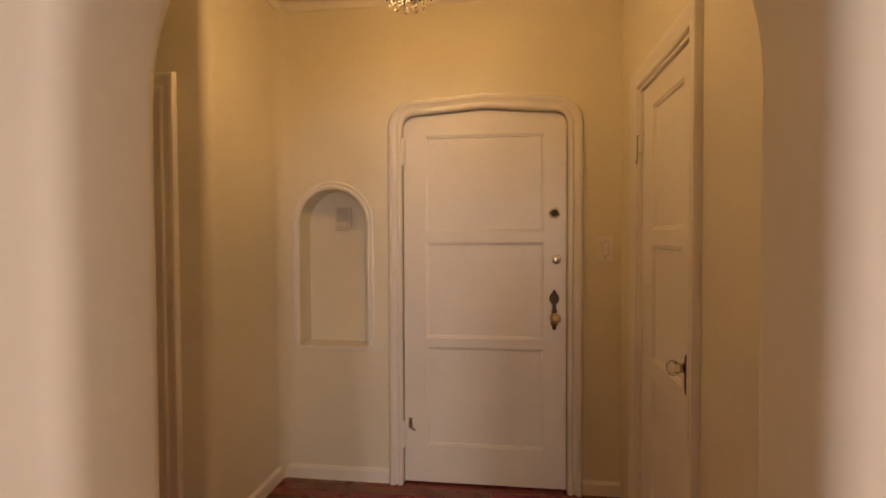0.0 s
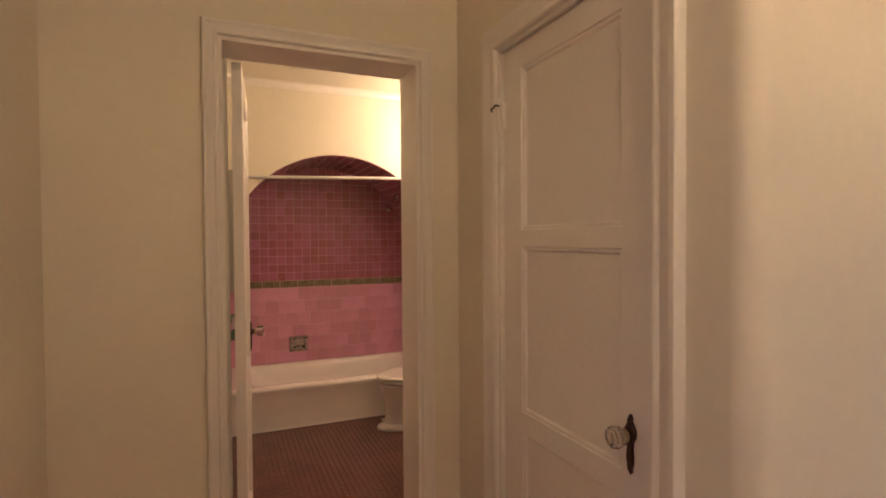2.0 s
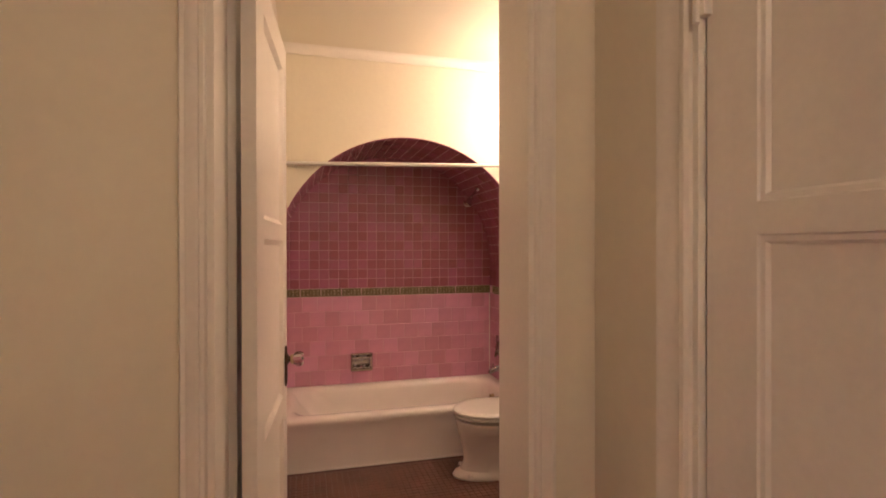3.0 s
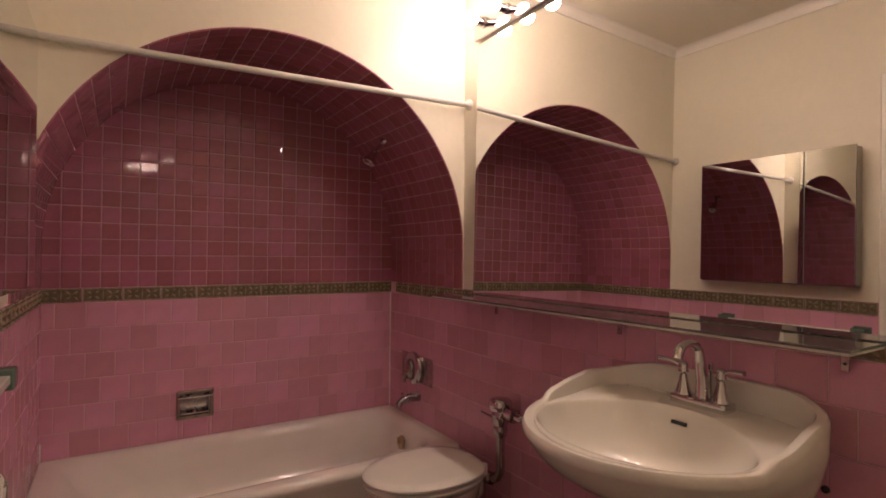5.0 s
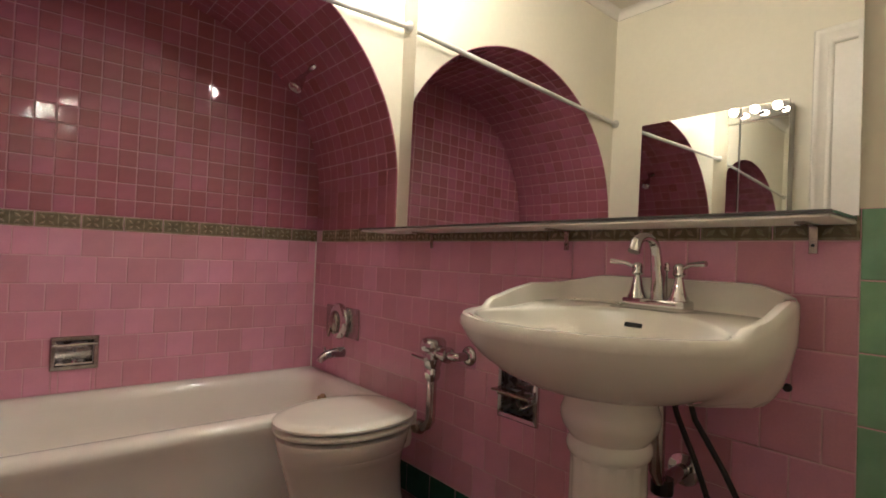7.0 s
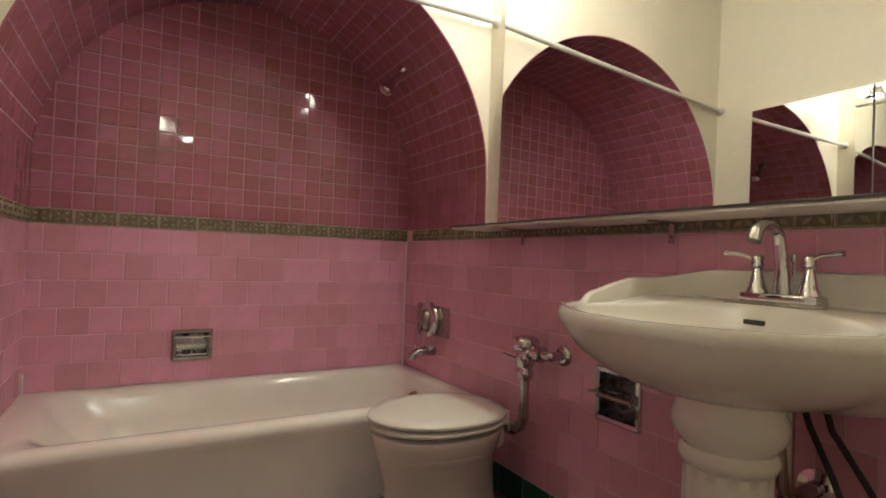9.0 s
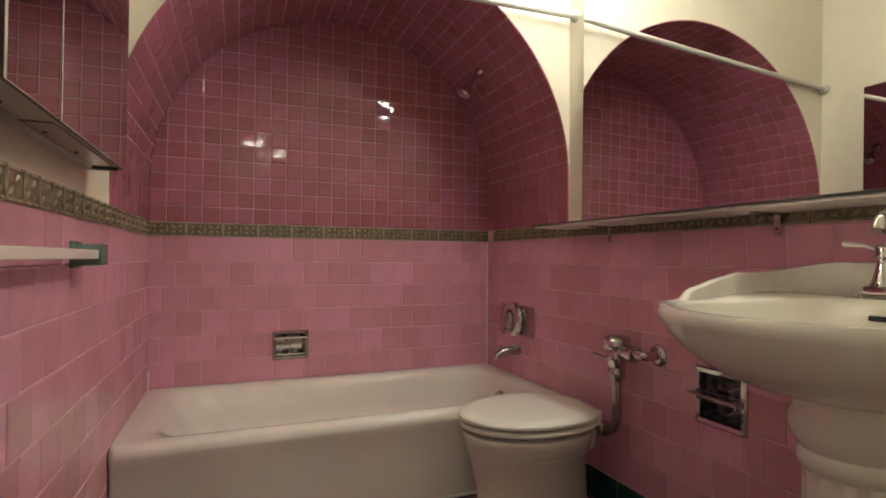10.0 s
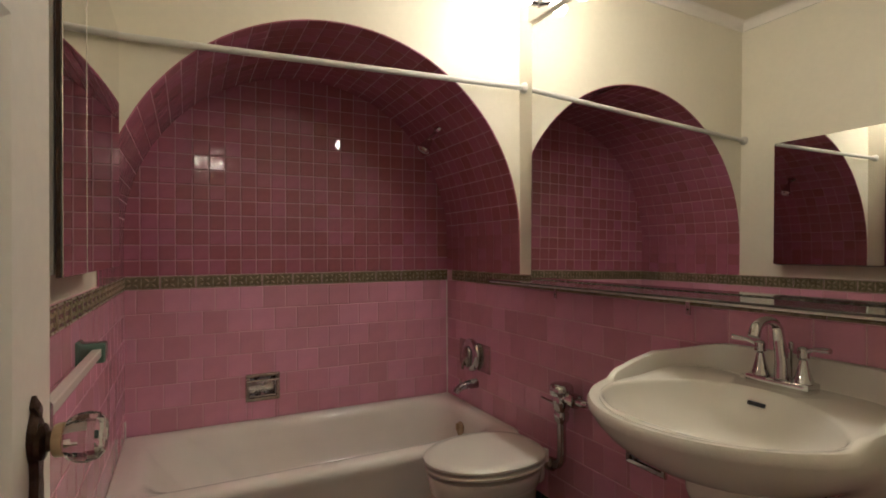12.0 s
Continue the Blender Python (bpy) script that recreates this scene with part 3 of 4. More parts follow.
latch = bmesh.new()
tube([(HALL_E - 0.010, 2.985, 1.90), (HALL_E - 0.020, 2.985, 1.90), (HALL_E - 0.021, 2.985, 1.79), (HALL_E - 0.028, 2.980, 1.778), (HALL_E - 0.020, 2.975, 1.772)], 0.0035, 8, latch)
tagged(part("hook_latch", latch, DULL_STEEL), "small steel hook on the closet door", "hook")

# switch plate and intercom
switch = thing("light_switch", "white rocker light switch plate on the cream wall", "light switch")
part("plate", box(0.357, 0.443, HALL_N - 0.009, HALL_N, 1.299, 1.436, 0.004), PLASTIC, switch)
# darker plate behind the rocker, its colour stands for the shade of the recess
part("rocker_gap_shade", box(0.3805, 0.4205, HALL_N - 0.0105, HALL_N - 0.004, 1.3285, 1.4065, 0.001), INTERCOM, switch)
part("rocker", box(0.384, 0.417, HALL_N - 0.014, HALL_N - 0.004, 1.333, 1.402, 0.002), PLASTIC, switch)
for v in (1.318, 1.417):
    part("screw", lathe([(0.0035, 0.007), (0.003, 0.0105)], 10, pose(0.400, HALL_N, v, 90)), DULL_STEEL, switch)
ny = HALL_N + 0.165
intercom = thing("intercom", "white plastic intercom speaker inside the arched niche", "intercom")
part("body", box(-1.182, -1.086, ny - 0.022, ny, 1.478, 1.622, 0.005), INTERCOM, intercom)
for k in range(9):
    part("slat", box(-1.172, -1.096, ny - 0.0255, ny - 0.021, 1.532 + 0.009 * k, 1.537 + 0.009 * k), GRILLE, intercom)
for k in range(3):
    part("button", box(-1.168 + 0.026 * k, -1.150 + 0.026 * k, ny - 0.027, ny - 0.021, 1.490, 1.502, 0.001), GRILLE, intercom)

# ---- chandelier ----
CH = Vector((-0.50, 2.45, 0))
chandelier = thing("chandelier", "small crystal chandelier with hanging glass drops", "chandelier")
part("canopy", lathe([(0.06, 2.80), (0.06, 2.785), (0.02, 2.765), (0.006, 2.76), (0.006, 2.62), (0.02, 2.60)], 24, pose(CH.x, CH.y, 0)), CHROME, chandelier, "chrome ceiling canopy and stem", True)
ring = bmesh.new()
for r, z in ((0.16, 2.56), (0.10, 2.44)):
    tube([(CH.x + r * math.cos(a), CH.y + r * math.sin(a), z) for a in (2 * math.pi * k / 32 for k in range(33))], 0.006, 8, ring)
part("hoop", ring, CHROME, chandelier, "chrome hoops", True)
for k in range(6):
    a = 2 * math.pi * k / 6
    q = CH + Vector((0.15 * math.cos(a), 0.15 * math.sin(a), 2.47))
    part("arm", tube([CH + Z * 2.61, CH + Z * 2.50 + (q - CH - Z * 2.47) * 0.6, q - Z * 0.02], 0.004, 8), CHROME, chandelier)
    part("bulb", lathe([(0.010, -0.02), (0.018, 0.0), (0.021, 0.016), (0.013, 0.040), (0.002, 0.056)], 12, Matrix.Translation(q)), CANDLE, chandelier, "", True)
drop = finish("drop", lathe([(0.001, 0.0), (0.007, -0.010), (0.010, -0.022), (0.007, -0.034), (0.001, -0.040)], 6), GLASS)
for r, z, n in ((0.16, 2.555, 22), (0.13, 2.50, 18), (0.10, 2.435, 15), (0.065, 2.39, 10), (0.03, 2.35, 6)):
    for k in range(n):
        a = 2 * math.pi * (k + 0.5 * (n % 2)) / n
        for j in range(2 if r > 0.05 else 1):
            ob = new("drop", drop)
            ob.parent, ob.location = chandelier, (CH.x + r * math.cos(a), CH.y + r * math.sin(a), z - 0.042 * j)


# ---- bathroom structure ----
slab("floor_bath", BATH_W - 0.12, BATH_E, BATH_S - 0.1, BATH_N + 0.12, -0.12, -0.004, FLOOR_GROUT, "brown mosaic tile bathroom floor", "floor")
SOAP, PAPER = (2.406, 0.508, 0.150, 0.122), (-4.138, 0.530, 0.142, 0.142)   # centre along the wall, height, cut width and height


def cut_out(c, start, sign=1):
    u, v, w, h = c
    return [(lambda e: [(p - start if sign > 0 else start - p, q) for p, q in rect_hole(u - w / 2, u + w / 2, v + h / 2, v - h / 2)(e)][::sign], v - h / 2, 0)]


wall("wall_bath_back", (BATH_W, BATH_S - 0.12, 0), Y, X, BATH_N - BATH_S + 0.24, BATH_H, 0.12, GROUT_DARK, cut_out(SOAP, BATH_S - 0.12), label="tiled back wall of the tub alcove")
wall("wall_tile_bed_back", (BATH_W + 0.0078, BATH_S, 0), Y, X, BATH_N - BATH_S, BAND_HI, 0.0075, GROUT, cut_out(SOAP, BATH_S), label="pale grout bed of the pink alcove tile")
wall("wall_bath_north", (BATH_W, BATH_N, 0), X, -Y, BATH_E - BATH_W, BATH_H, 0.12, BATH_PAINT, cut_out(PAPER, BATH_W), label="cream painted bathroom wall above pink tile")
bath_south = slab("wall_bath_south", BATH_W, BATH_E, BATH_S - 0.12, BATH_S, 0, BATH_H, BATH_PAINT, "cream painted bathroom wall above pink tile", "wall")
slab("ceiling_bath", BATH_W, BATH_E, BATH_S - 0.12, BATH_N + 0.12, BATH_H, BATH_H + 0.1, CEILING, "cream painted bathroom ceiling", "ceiling")
arch_wall = wall("wall_tub_arch", (ARCH_X, BATH_S, 0), Y, X, BATH_N - BATH_S, BATH_H, ARCH_X - BATH_W, BATH_PAINT,
                 [(lambda e: [(u - BATH_S, v) for u, v in arch_hole(BATH_S + 0.002, BATH_N - 0.002, SPRING, 0.0, 48)(e)], 0, 0)], label="cream plaster wall with a round arch over the tub")
cove("trim_bath_cornice", [(BATH_E, BATH_S, BATH_H), (BATH_E, BATH_N, BATH_H), (ARCH_X, BATH_N, BATH_H), (ARCH_X, BATH_S, BATH_H)], True, 0.05, "white painted cornice under the bathroom ceiling")
slab("wall_outer_west", BATH_W - 0.20, BATH_W - 0.122, BATH_S - 0.12, BATH_N + 0.2, 0, BATH_H, PLASTER, "plain outer wall behind the tub alcove", "wall")
slab("wall_outer_north", BATH_W - 0.12, BATH_E, BATH_N + 0.122, BATH_N + 0.2, 0, BATH_H, PLASTER, "plain outer wall behind the sink", "wall")
# linen-closet casing behind the open door
casing("trim_linen_closet", (0, BATH_S, 0), -X, Y, rect_hole(3.05, 3.715, 2.092))
linen = door("door_5", "white painted linen closet door behind the open bathroom door", pose(-3.712, BATH_S + 0.004, 0.012), 0.659, 2.07, 0.11, 0.55, [(0.21, 0.80), (0.868, 1.415), (1.468, 2.0)], 0.012)
slab("trim_mirror_ledge", -4.855, -3.278, BATH_N - 0.192, BATH_N - 0.0125, 1.0545, 1.0612, TRIM, "white painted ledge board under the mirror", "trim", 0.002)

# ---- bathtub ----


def rounded(x0, x1, y0, y1, r, z, n=8):
    pts = []
    for cx, cy, a0 in ((x1 - r, y1 - r, 0), (x0 + r, y1 - r, 90), (x0 + r, y0 + r, 180), (x1 - r, y0 + r, 270)):
        pts += [Vector((cx + r * math.cos(radians(a0 + 90 * k / n)), cy + r * math.sin(radians(a0 + 90 * k / n)), z)) for k in range(n + 1)]
    return pts


tub = thing("bathtub", "white enamelled built-in bathtub in the tiled alcove", "bathtub")
RIM = 0.345
tx0, ty0, ty1 = BATH_W + 0.012, BATH_S + 0.012, BATH_N - 0.012
shell = bmesh.new()
rings = []
for xf, z, r in ((-4.908, 0.0, 0.01), (-4.906, 0.05, 0.01), (-4.898, 0.16, 0.01), (-4.888, 0.24, 0.012), (-4.878, RIM - 0.06, 0.014), (-4.869, RIM - 0.035, 0.018), (-4.870, RIM - 0.018, 0.02), (-4.879, RIM - 0.005, 0.022), (-4.896, RIM, 0.024)):
    rings.append(rounded(tx0, xf, ty0, ty1, r, z))
for inset, z, r in ((0.035, RIM + 0.001, 0.06), (0.055, RIM - 0.003, 0.10), (0.072, RIM - 0.016, 0.14), (0.085, RIM - 0.045, 0.16)):
    rings.append(rounded(tx0 + inset * 0.8, -4.885 - inset * 1.15, ty0 + inset * 1.5, ty1 - inset, r, z))
for xa, xb, ya, yb, z, r in ((0.085, 0.115, 0.20, 0.10, 0.22, 0.18), (0.11, 0.14, 0.28, 0.13, 0.12, 0.18), (0.15, 0.18, 0.36, 0.18, 0.085, 0.16), (0.22, 0.25, 0.46, 0.27, 0.07, 0.12)):
    rings.append(rounded(tx0 + xa, -4.885 - xb, ty0 + ya, ty1 - yb, r, z))
loft(rings, True, False, True, shell)
part("shell", shell, ENAMEL, tub, "", True)
part("overflow_plate", lathe([(0.036, 0.0), (0.036, 0.006), (0.026, 0.012), (0.006, 0.013)], 24, pose(-5.27, 3.357, 0.255, 80)), BRASS, tub, "tarnished overflow plate with trip lever", True)
part("trip_lever", box(-0.004, 0.004, -0.028, -0.010, -0.005, 0.030, 0.002, None, pose(-5.27, 3.357, 0.255)), BRASS, tub)
part("caulk", box(-4.912, -4.899, ty0, ty1, 0.0, 0.008, 0.002), PORCELAIN, tub, "white caulk line at the floor")

# ---- toilet ----
TX, TYB = -4.615, 3.40
toilet = thing("toilet", "white porcelain toilet with closed lid and wall flush valve", "toilet")


def oval(cy, a, b, z, n=56, square=False):
    """Egg outline: half-width a, half-length b about (TX, cy); square: cornered at the hinge end."""
    pts = []
    for k in range(n):
        t = 2 * math.pi * k / n
        x, y = a * math.cos(t), b * math.sin(t)
        if y > 0:
            x *= 1 + 0.06 * math.sin(t)
            if square:
                x, y = a * math.copysign(abs(math.cos(t)) ** 0.72, math.cos(t)), 0.93 * b * math.sin(t) ** 0.80
        pts.append(Vector((TX + x, cy + y, z)))
    return pts


bowl = bmesh.new()
loft([oval(3.12, 0.125, 0.265, 0.0), oval(3.12, 0.128, 0.268, 0.012), oval(3.12, 0.123, 0.255, 0.030), oval(3.13, 0.110, 0.228, 0.045), oval(3.135, 0.106, 0.212, 0.10), oval(3.13, 0.113, 0.210, 0.17), oval(3.12, 0.130, 0.215, 0.22),
      oval(3.115, 0.150, 0.222, 0.265), oval(3.112, 0.166, 0.228, 0.285), oval(3.112, 0.166, 0.229, 0.292), oval(3.112, 0.172, 0.232, 0.298), oval(3.112, 0.178, 0.237, 0.330), oval(3.112, 0.182, 0.240, 0.343), oval(3.112, 0.180, 0.238, 0.350), oval(3.112, 0.165, 0.223, 0.354), oval(3.112, 0.14, 0.20, 0.355)], True, True, True, bowl)
part("bowl", bowl, PORCELAIN, toilet, "", True)
seat = bmesh.new()
loft([oval(3.112, 0.150, 0.210, 0.367, square=True), oval(3.112, 0.184, 0.244, 0.367, square=True), oval(3.112, 0.190, 0.250, 0.371, square=True), oval(3.112, 0.191, 0.251, 0.379, square=True), oval(3.112, 0.184, 0.244, 0.385, square=True), oval(3.112, 0.150, 0.210, 0.386, square=True)], True, True, True, seat)
part("seat", seat, SEAT, toilet, "", True)
lid = bmesh.new()
loft([oval(3.112, 0.150, 0.210, 0.393, square=True), oval(3.112, 0.186, 0.246, 0.393, square=True), oval(3.112, 0.192, 0.253, 0.396, square=True), oval(3.112, 0.192, 0.253, 0.404, square=True), oval(3.112, 0.184, 0.245, 0.412, square=True), oval(3.112, 0.15, 0.21, 0.416, square=True), oval(3.112, 0.08, 0.12, 0.417, square=True)], True, True, True, lid)
part("lid", lid, SEAT, toilet, "", True)
for s in (-1, 1):
    part("hinge", box(TX + s * 0.07 - 0.014, TX + s * 0.07 + 0.014, 3.335, 3.362, 0.345, 0.398, 0.005), SEAT, toilet)
part("tank_shelf", box(TX - 0.07, TX + 0.07, 3.25, 3.365, 0.25, 0.345, 0.03), PORCELAIN, toilet, "porcelain back ledge of the bowl", True)
for s in (-1, 1):
    part("bolt_cap", lathe([(0.014, 0.0), (0.013, 0.010), (0.006, 0.017)], 14, pose(TX + s * 0.10, 2.93, 0.026)), PORCELAIN, toilet, "", True)

VX, VY = -4.505, 3.405
valve = thing("flush_valve", "chrome toilet flush valve with lever on the pink tile", "flush valve")
part("flange", lathe([(0.036, 0.0), (0.035, 0.006), (0.026, 0.014), (0.016, 0.016)], 28, pose(-4.372, BATH_N - 0.012, 0.612, 90)), CHROME, valve, "", True)
part("supply_elbow", tube([(-4.372, BATH_N - 0.02, 0.612), (-4.372, VY + 0.02, 0.612), (-4.374, VY + 0.005, 0.612), (-4.385, VY, 0.612), (-4.42, VY, 0.612)], 0.016, 16), CHROME, valve, "", True)
part("stop_valve", lathe([(0.018, -0.04), (0.026, -0.038), (0.028, -0.012), (0.023, -0.008), (0.023, 0.012), (0.029, 0.016), (0.029, 0.040), (0.016, 0.046)], 20, pose(-4.455, VY, 0.612, 0, 90)), CHROME, valve, "", True)
part("body", lathe([(0.021, 0.505), (0.028, 0.515), (0.031, 0.540), (0.026, 0.552), (0.033, 0.562), (0.036, 0.600), (0.032, 0.612), (0.045, 0.618), (0.048, 0.628), (0.048, 0.648), (0.043, 0.657), (0.038, 0.662), (0.014, 0.667)], 28, pose(VX, VY, 0)), CHROME, valve, "", True)
part("lever", tube([(VX - 0.02, VY - 0.005, 0.575), (VX - 0.055, VY - 0.012, 0.578), (VX - 0.105, VY - 0.018, 0.584)], [0.009, 0.006, 0.005], 12), CHROME, valve, "", True)
part("lever_nut", lathe([(0.014, -0.036), (0.016, -0.030), (0.016, -0.014), (0.012, -0.010)], 16, pose(VX, VY, 0.578, 0, 90)), CHROME, valve, "", True)
part("flush_tube", tube([(VX, VY, 0.52), (VX, VY, 0.385), (VX - 0.002, VY, 0.358), (VX - 0.012, VY - 0.004, 0.338), (VX - 0.032, VY - 0.01, 0.328), (VX - 0.07, VY - 0.018, 0.322)], 0.0185, 16), CHROME, valve, "", True)
part("spud", lathe([(0.026, -0.02), (0.028, -0.016), (0.028, 0.012), (0.020, 0.018)], 8, pose(VX - 0.050, VY - 0.014, 0.325, 0, 80)), DULL_STEEL, valve, "dull metal spud nut", True)

# ---- pedestal sink ----
SX = -3.640
sink = thing("pedestal_sink", "white porcelain pedestal sink with scalloped raised back", "sink")
NS = 96


def smooth01(t):
    t = max(0.0, min(1.0, t))
    return t * t * (3 - 2 * t)


def sink_outline(k, inset=0.0):
    """Plan outline: bowed front, shoulders, square back at the wall."""
    t = 2 * math.pi * k / NS
    c, s = math.cos(t), math.sin(t)
    a, cy = 0.317 - inset, 3.20
    if s < 0:
        b = 0.342 - inset
        x, y = a * math.copysign(abs(c) ** 1.0, c), -b * abs(s) ** 1.0
    else:
        b = 0.268 - inset
        x, y = a * math.copysign(abs(c) ** 0.45, c), b * abs(s) ** 0.42
        x *= 1 - 0.05 * smooth01(y / 0.27)
    return Vector((SX + x, cy + y, 0))


def rim_height(p):
    """The rim rises in a scallop towards the wall, with a notch at each shoulder."""
    side = abs(p.x - SX) / 0.34
    z = 0.845 + 0.022 * smooth01((p.y - 3.085) / 0.045) + 0.036 * smooth01((p.y - 3.12) / 0.17)
    z += 0.026 * smooth01((p.y - 3.30) / 0.12) * smooth01((0.95 - side) / 0.45)
    return z


def basin(k, q):
    t = 2 * math.pi * k / NS
    return Vector((SX + 0.262 * q * math.cos(t), 3.110 + 0.196 * q * math.sin(t), 0))


rings = []
for sx, sy, z in ((0.08, 0.075, 0.680), (0.10, 0.095, 0.686)):
    rings.append([Vector((SX + sx * math.cos(2 * math.pi * k / NS), 3.22 + sy * math.sin(2 * math.pi * k / NS), z)) for k in range(NS)])
for q, drop in ((0.47, 0.692), (0.62, 0.708), (0.76, 0.732), (0.88, 0.764), (0.955, 0.796), (0.99, 0.818)):
    ring = []
    for k in range(NS):
        o = sink_outline(k)
        side = q + (1 - q) * 0.72 * smooth01((o.y - 3.12) / 0.22)
        ring.append(Vector((SX + (o.x - SX) * side, 3.24 + (o.y - 3.24) * q if o.y < 3.24 else 3.24 + (o.y - 3.24) * max(q, 0.9), drop + 0.012 * smooth01((o.y - 3.2) / 0.2))))
    rings.append(ring)
for inset, dz in ((0.0, -0.020), (0.001, -0.008), (0.006, -0.001), (0.014, 0.0), (0.024, -0.003)):
    ring = []
    for k in range(NS):
        p = sink_outline(k, inset)
        p.z = rim_height(p) + dz
        ring.append(p)
    rings.append(ring)
for f, flat in ((0.04, 0.75), (0.12, 0.98), (0.45, 1.0)):
    ring = []
    for k in range(NS):
        o, b = sink_outline(k, 0.030), basin(k, 1.03)
        p = o.lerp(b, f)
        p.z = (rim_height(o) - 0.012) * (1 - flat) + flat * (0.8405 + 0.0175 * smooth01((p.y - 3.18) / 0.15))
        ring.append(p)
    rings.append(ring)
for q, z in ((1.02, 0.8405), (1.0, 0.8385), (0.985, 0.832), (0.965, 0.820), (0.90, 0.792), (0.76, 0.752), (0.54, 0.714), (0.28, 0.701), (0.09, 0.698)):
    ring = [basin(k, q) for k in range(NS)]
    for p in ring:
        p.z = z + 0.0175 * smooth01((p.y - 3.18) / 0.15) * smooth01((q - 0.9) / 0.12)
    rings.append(ring)
part("basin", loft(rings, True, True, True), PORCELAIN, sink, "", True)


def flute(a, z):
    return 1 - 0.035 * max(0.0, math.cos(14 * a)) if 0.12 < z < 0.54 else 1.0


part("pedestal", lathe([(0.125, 0.0), (0.125, 0.035), (0.118, 0.05), (0.096, 0.075), (0.090, 0.10), (0.086, 0.13), (0.083, 0.30), (0.080, 0.525), (0.080, 0.550), (0.087, 0.558), (0.090, 0.570), (0.087, 0.582), (0.081, 0.588), (0.088, 0.597), (0.099, 0.613), (0.104, 0.630), (0.103, 0.645), (0.096, 0.668), (0.093, 0.695)], 84, pose(SX, 3.20, 0), None, flute), PORCELAIN, sink, "fluted white porcelain pedestal", True)
# solid black block stands in for the shade inside the overflow hole
part("overflow_slot", box(-0.021, 0.021, -0.004, 0.004, -0.005, 0.005, 0.002, None, pose(SX - 0.006, 3.2945, 0.8215, -19)), BLACK, sink, "black block for the shaded overflow slot")
part("soap_hollow", tube([(SX - 0.16 + 0.065 * math.cos(a), 3.375 + 0.030 * math.sin(a), 0.8605) for a in (math.pi * k / 16 for k in range(17))], 0.004, 8), PORCELAIN, sink, "raised edge of the moulded soap tray", True)

FX, FY, FZ = SX + 0.010, 3.368, 0.860
faucet = thing("faucet", "chrome two-handle basin faucet with a high arched spout", "faucet")
part("base", box(FX - 0.076, FX + 0.076, FY - 0.027, FY + 0.026, FZ - 0.004, FZ + 0.021, 0.005), CHROME, faucet, "", True)
spout = [(FX, FY + 0.005, FZ + 0.01), (FX - 0.002, FY + 0.008, FZ + 0.06), (FX - 0.006, FY + 0.004, FZ + 0.11)] + [(FX - 0.008, FY - 0.045 + 0.048 * math.cos(a), FZ + 0.130 + 0.034 * math.sin(a)) for a in (math.pi * k / 10 for k in range(1, 9))] + [(FX - 0.008, FY - 0.094, FZ + 0.128)]
part("spout", tube(spout, [0.0195, 0.0165, 0.0135, 0.0125, 0.0115, 0.0108, 0.0103, 0.0103, 0.0108, 0.0115, 0.0130, 0.0135], 20), CHROME, faucet, "", True)
part("lift_rod", lathe([(0.003, 0.0), (0.003, 0.085), (0.007, 0.09), (0.006, 0.105), (0.002, 0.108)], 12, pose(FX + 0.004, FY + 0.036, FZ)), CHROME, faucet, "", True)
for s in (-1, 1):
    m = pose(FX + s * 0.051, FY, FZ)
    h = part("handle", lathe([(0.023, 0.016), (0.0235, 0.022), (0.018, 0.034), (0.0125, 0.055), (0.0085, 0.074), (0.014, 0.080), (0.012, 0.086), (0.013, 0.098), (0.009, 0.104), (0.003, 0.106)], 24, m), CHROME, faucet, "", True)
    part("lever", tube([(FX + s * 0.055, FY, FZ + 0.093), (FX + s * 0.080, FY - 0.008, FZ + 0.104), (FX + s * 0.116, FY - 0.014, FZ + 0.107)], [0.0045, 0.005, 0.0068], 12), CHROME, h, "", True)

# supply hoses and trap under the sink
for i, (x0, x1, x2) in enumerate(((-3.59, -3.545, -3.50), (-3.55, -3.485, -3.42))):
    hose = tube([(x0, 3.36, 0.69), (x0 + 0.01, 3.38, 0.62), (x1, 3.40, 0.52), (x2 - 0.01, 3.42, 0.40), (x2, 3.44, 0.32), (x2, 3.465, 0.30)], 0.0065, 10)
    tagged(part("supply_hose", hose, BLACK, None, "", True), "dark flexible water hose under the sink", "hose", "supply hoses under the sink")
trap = thing("drain_trap", "chrome drain trap behind the sink pedestal", "drain pipe")
part("pipe", tube([(-3.60, 3.33, 0.66), (-3.60, 3.33, 0.50), (-3.60, 3.36, 0.455), (-3.60, 3.40, 0.465), (-3.60, 3.465, 0.47)], 0.017, 14), CHROME, trap, "", True)
part("flange", lathe([(0.040, 0.0), (0.038, 0.006), (0.020, 0.012)], 24, pose(-3.60, BATH_N - 0.010, 0.47, 90)), CHROME, trap, "", True)
part("nut", lathe([(0.024, 0.44), (0.025, 0.445), (0.025, 0.47), (0.024, 0.475)], 10, pose(-3.60, 3.36, 0.0)), BLACK, trap)
tagged(part("wall_plug", lathe([(0.009, 0.0), (0.008, 0.006), (0.003, 0.009)], 14, pose(-3.389, BATH_N - 0.010, 0.712, 90)), BLACK), "small black plug in the pink tile", "plug")

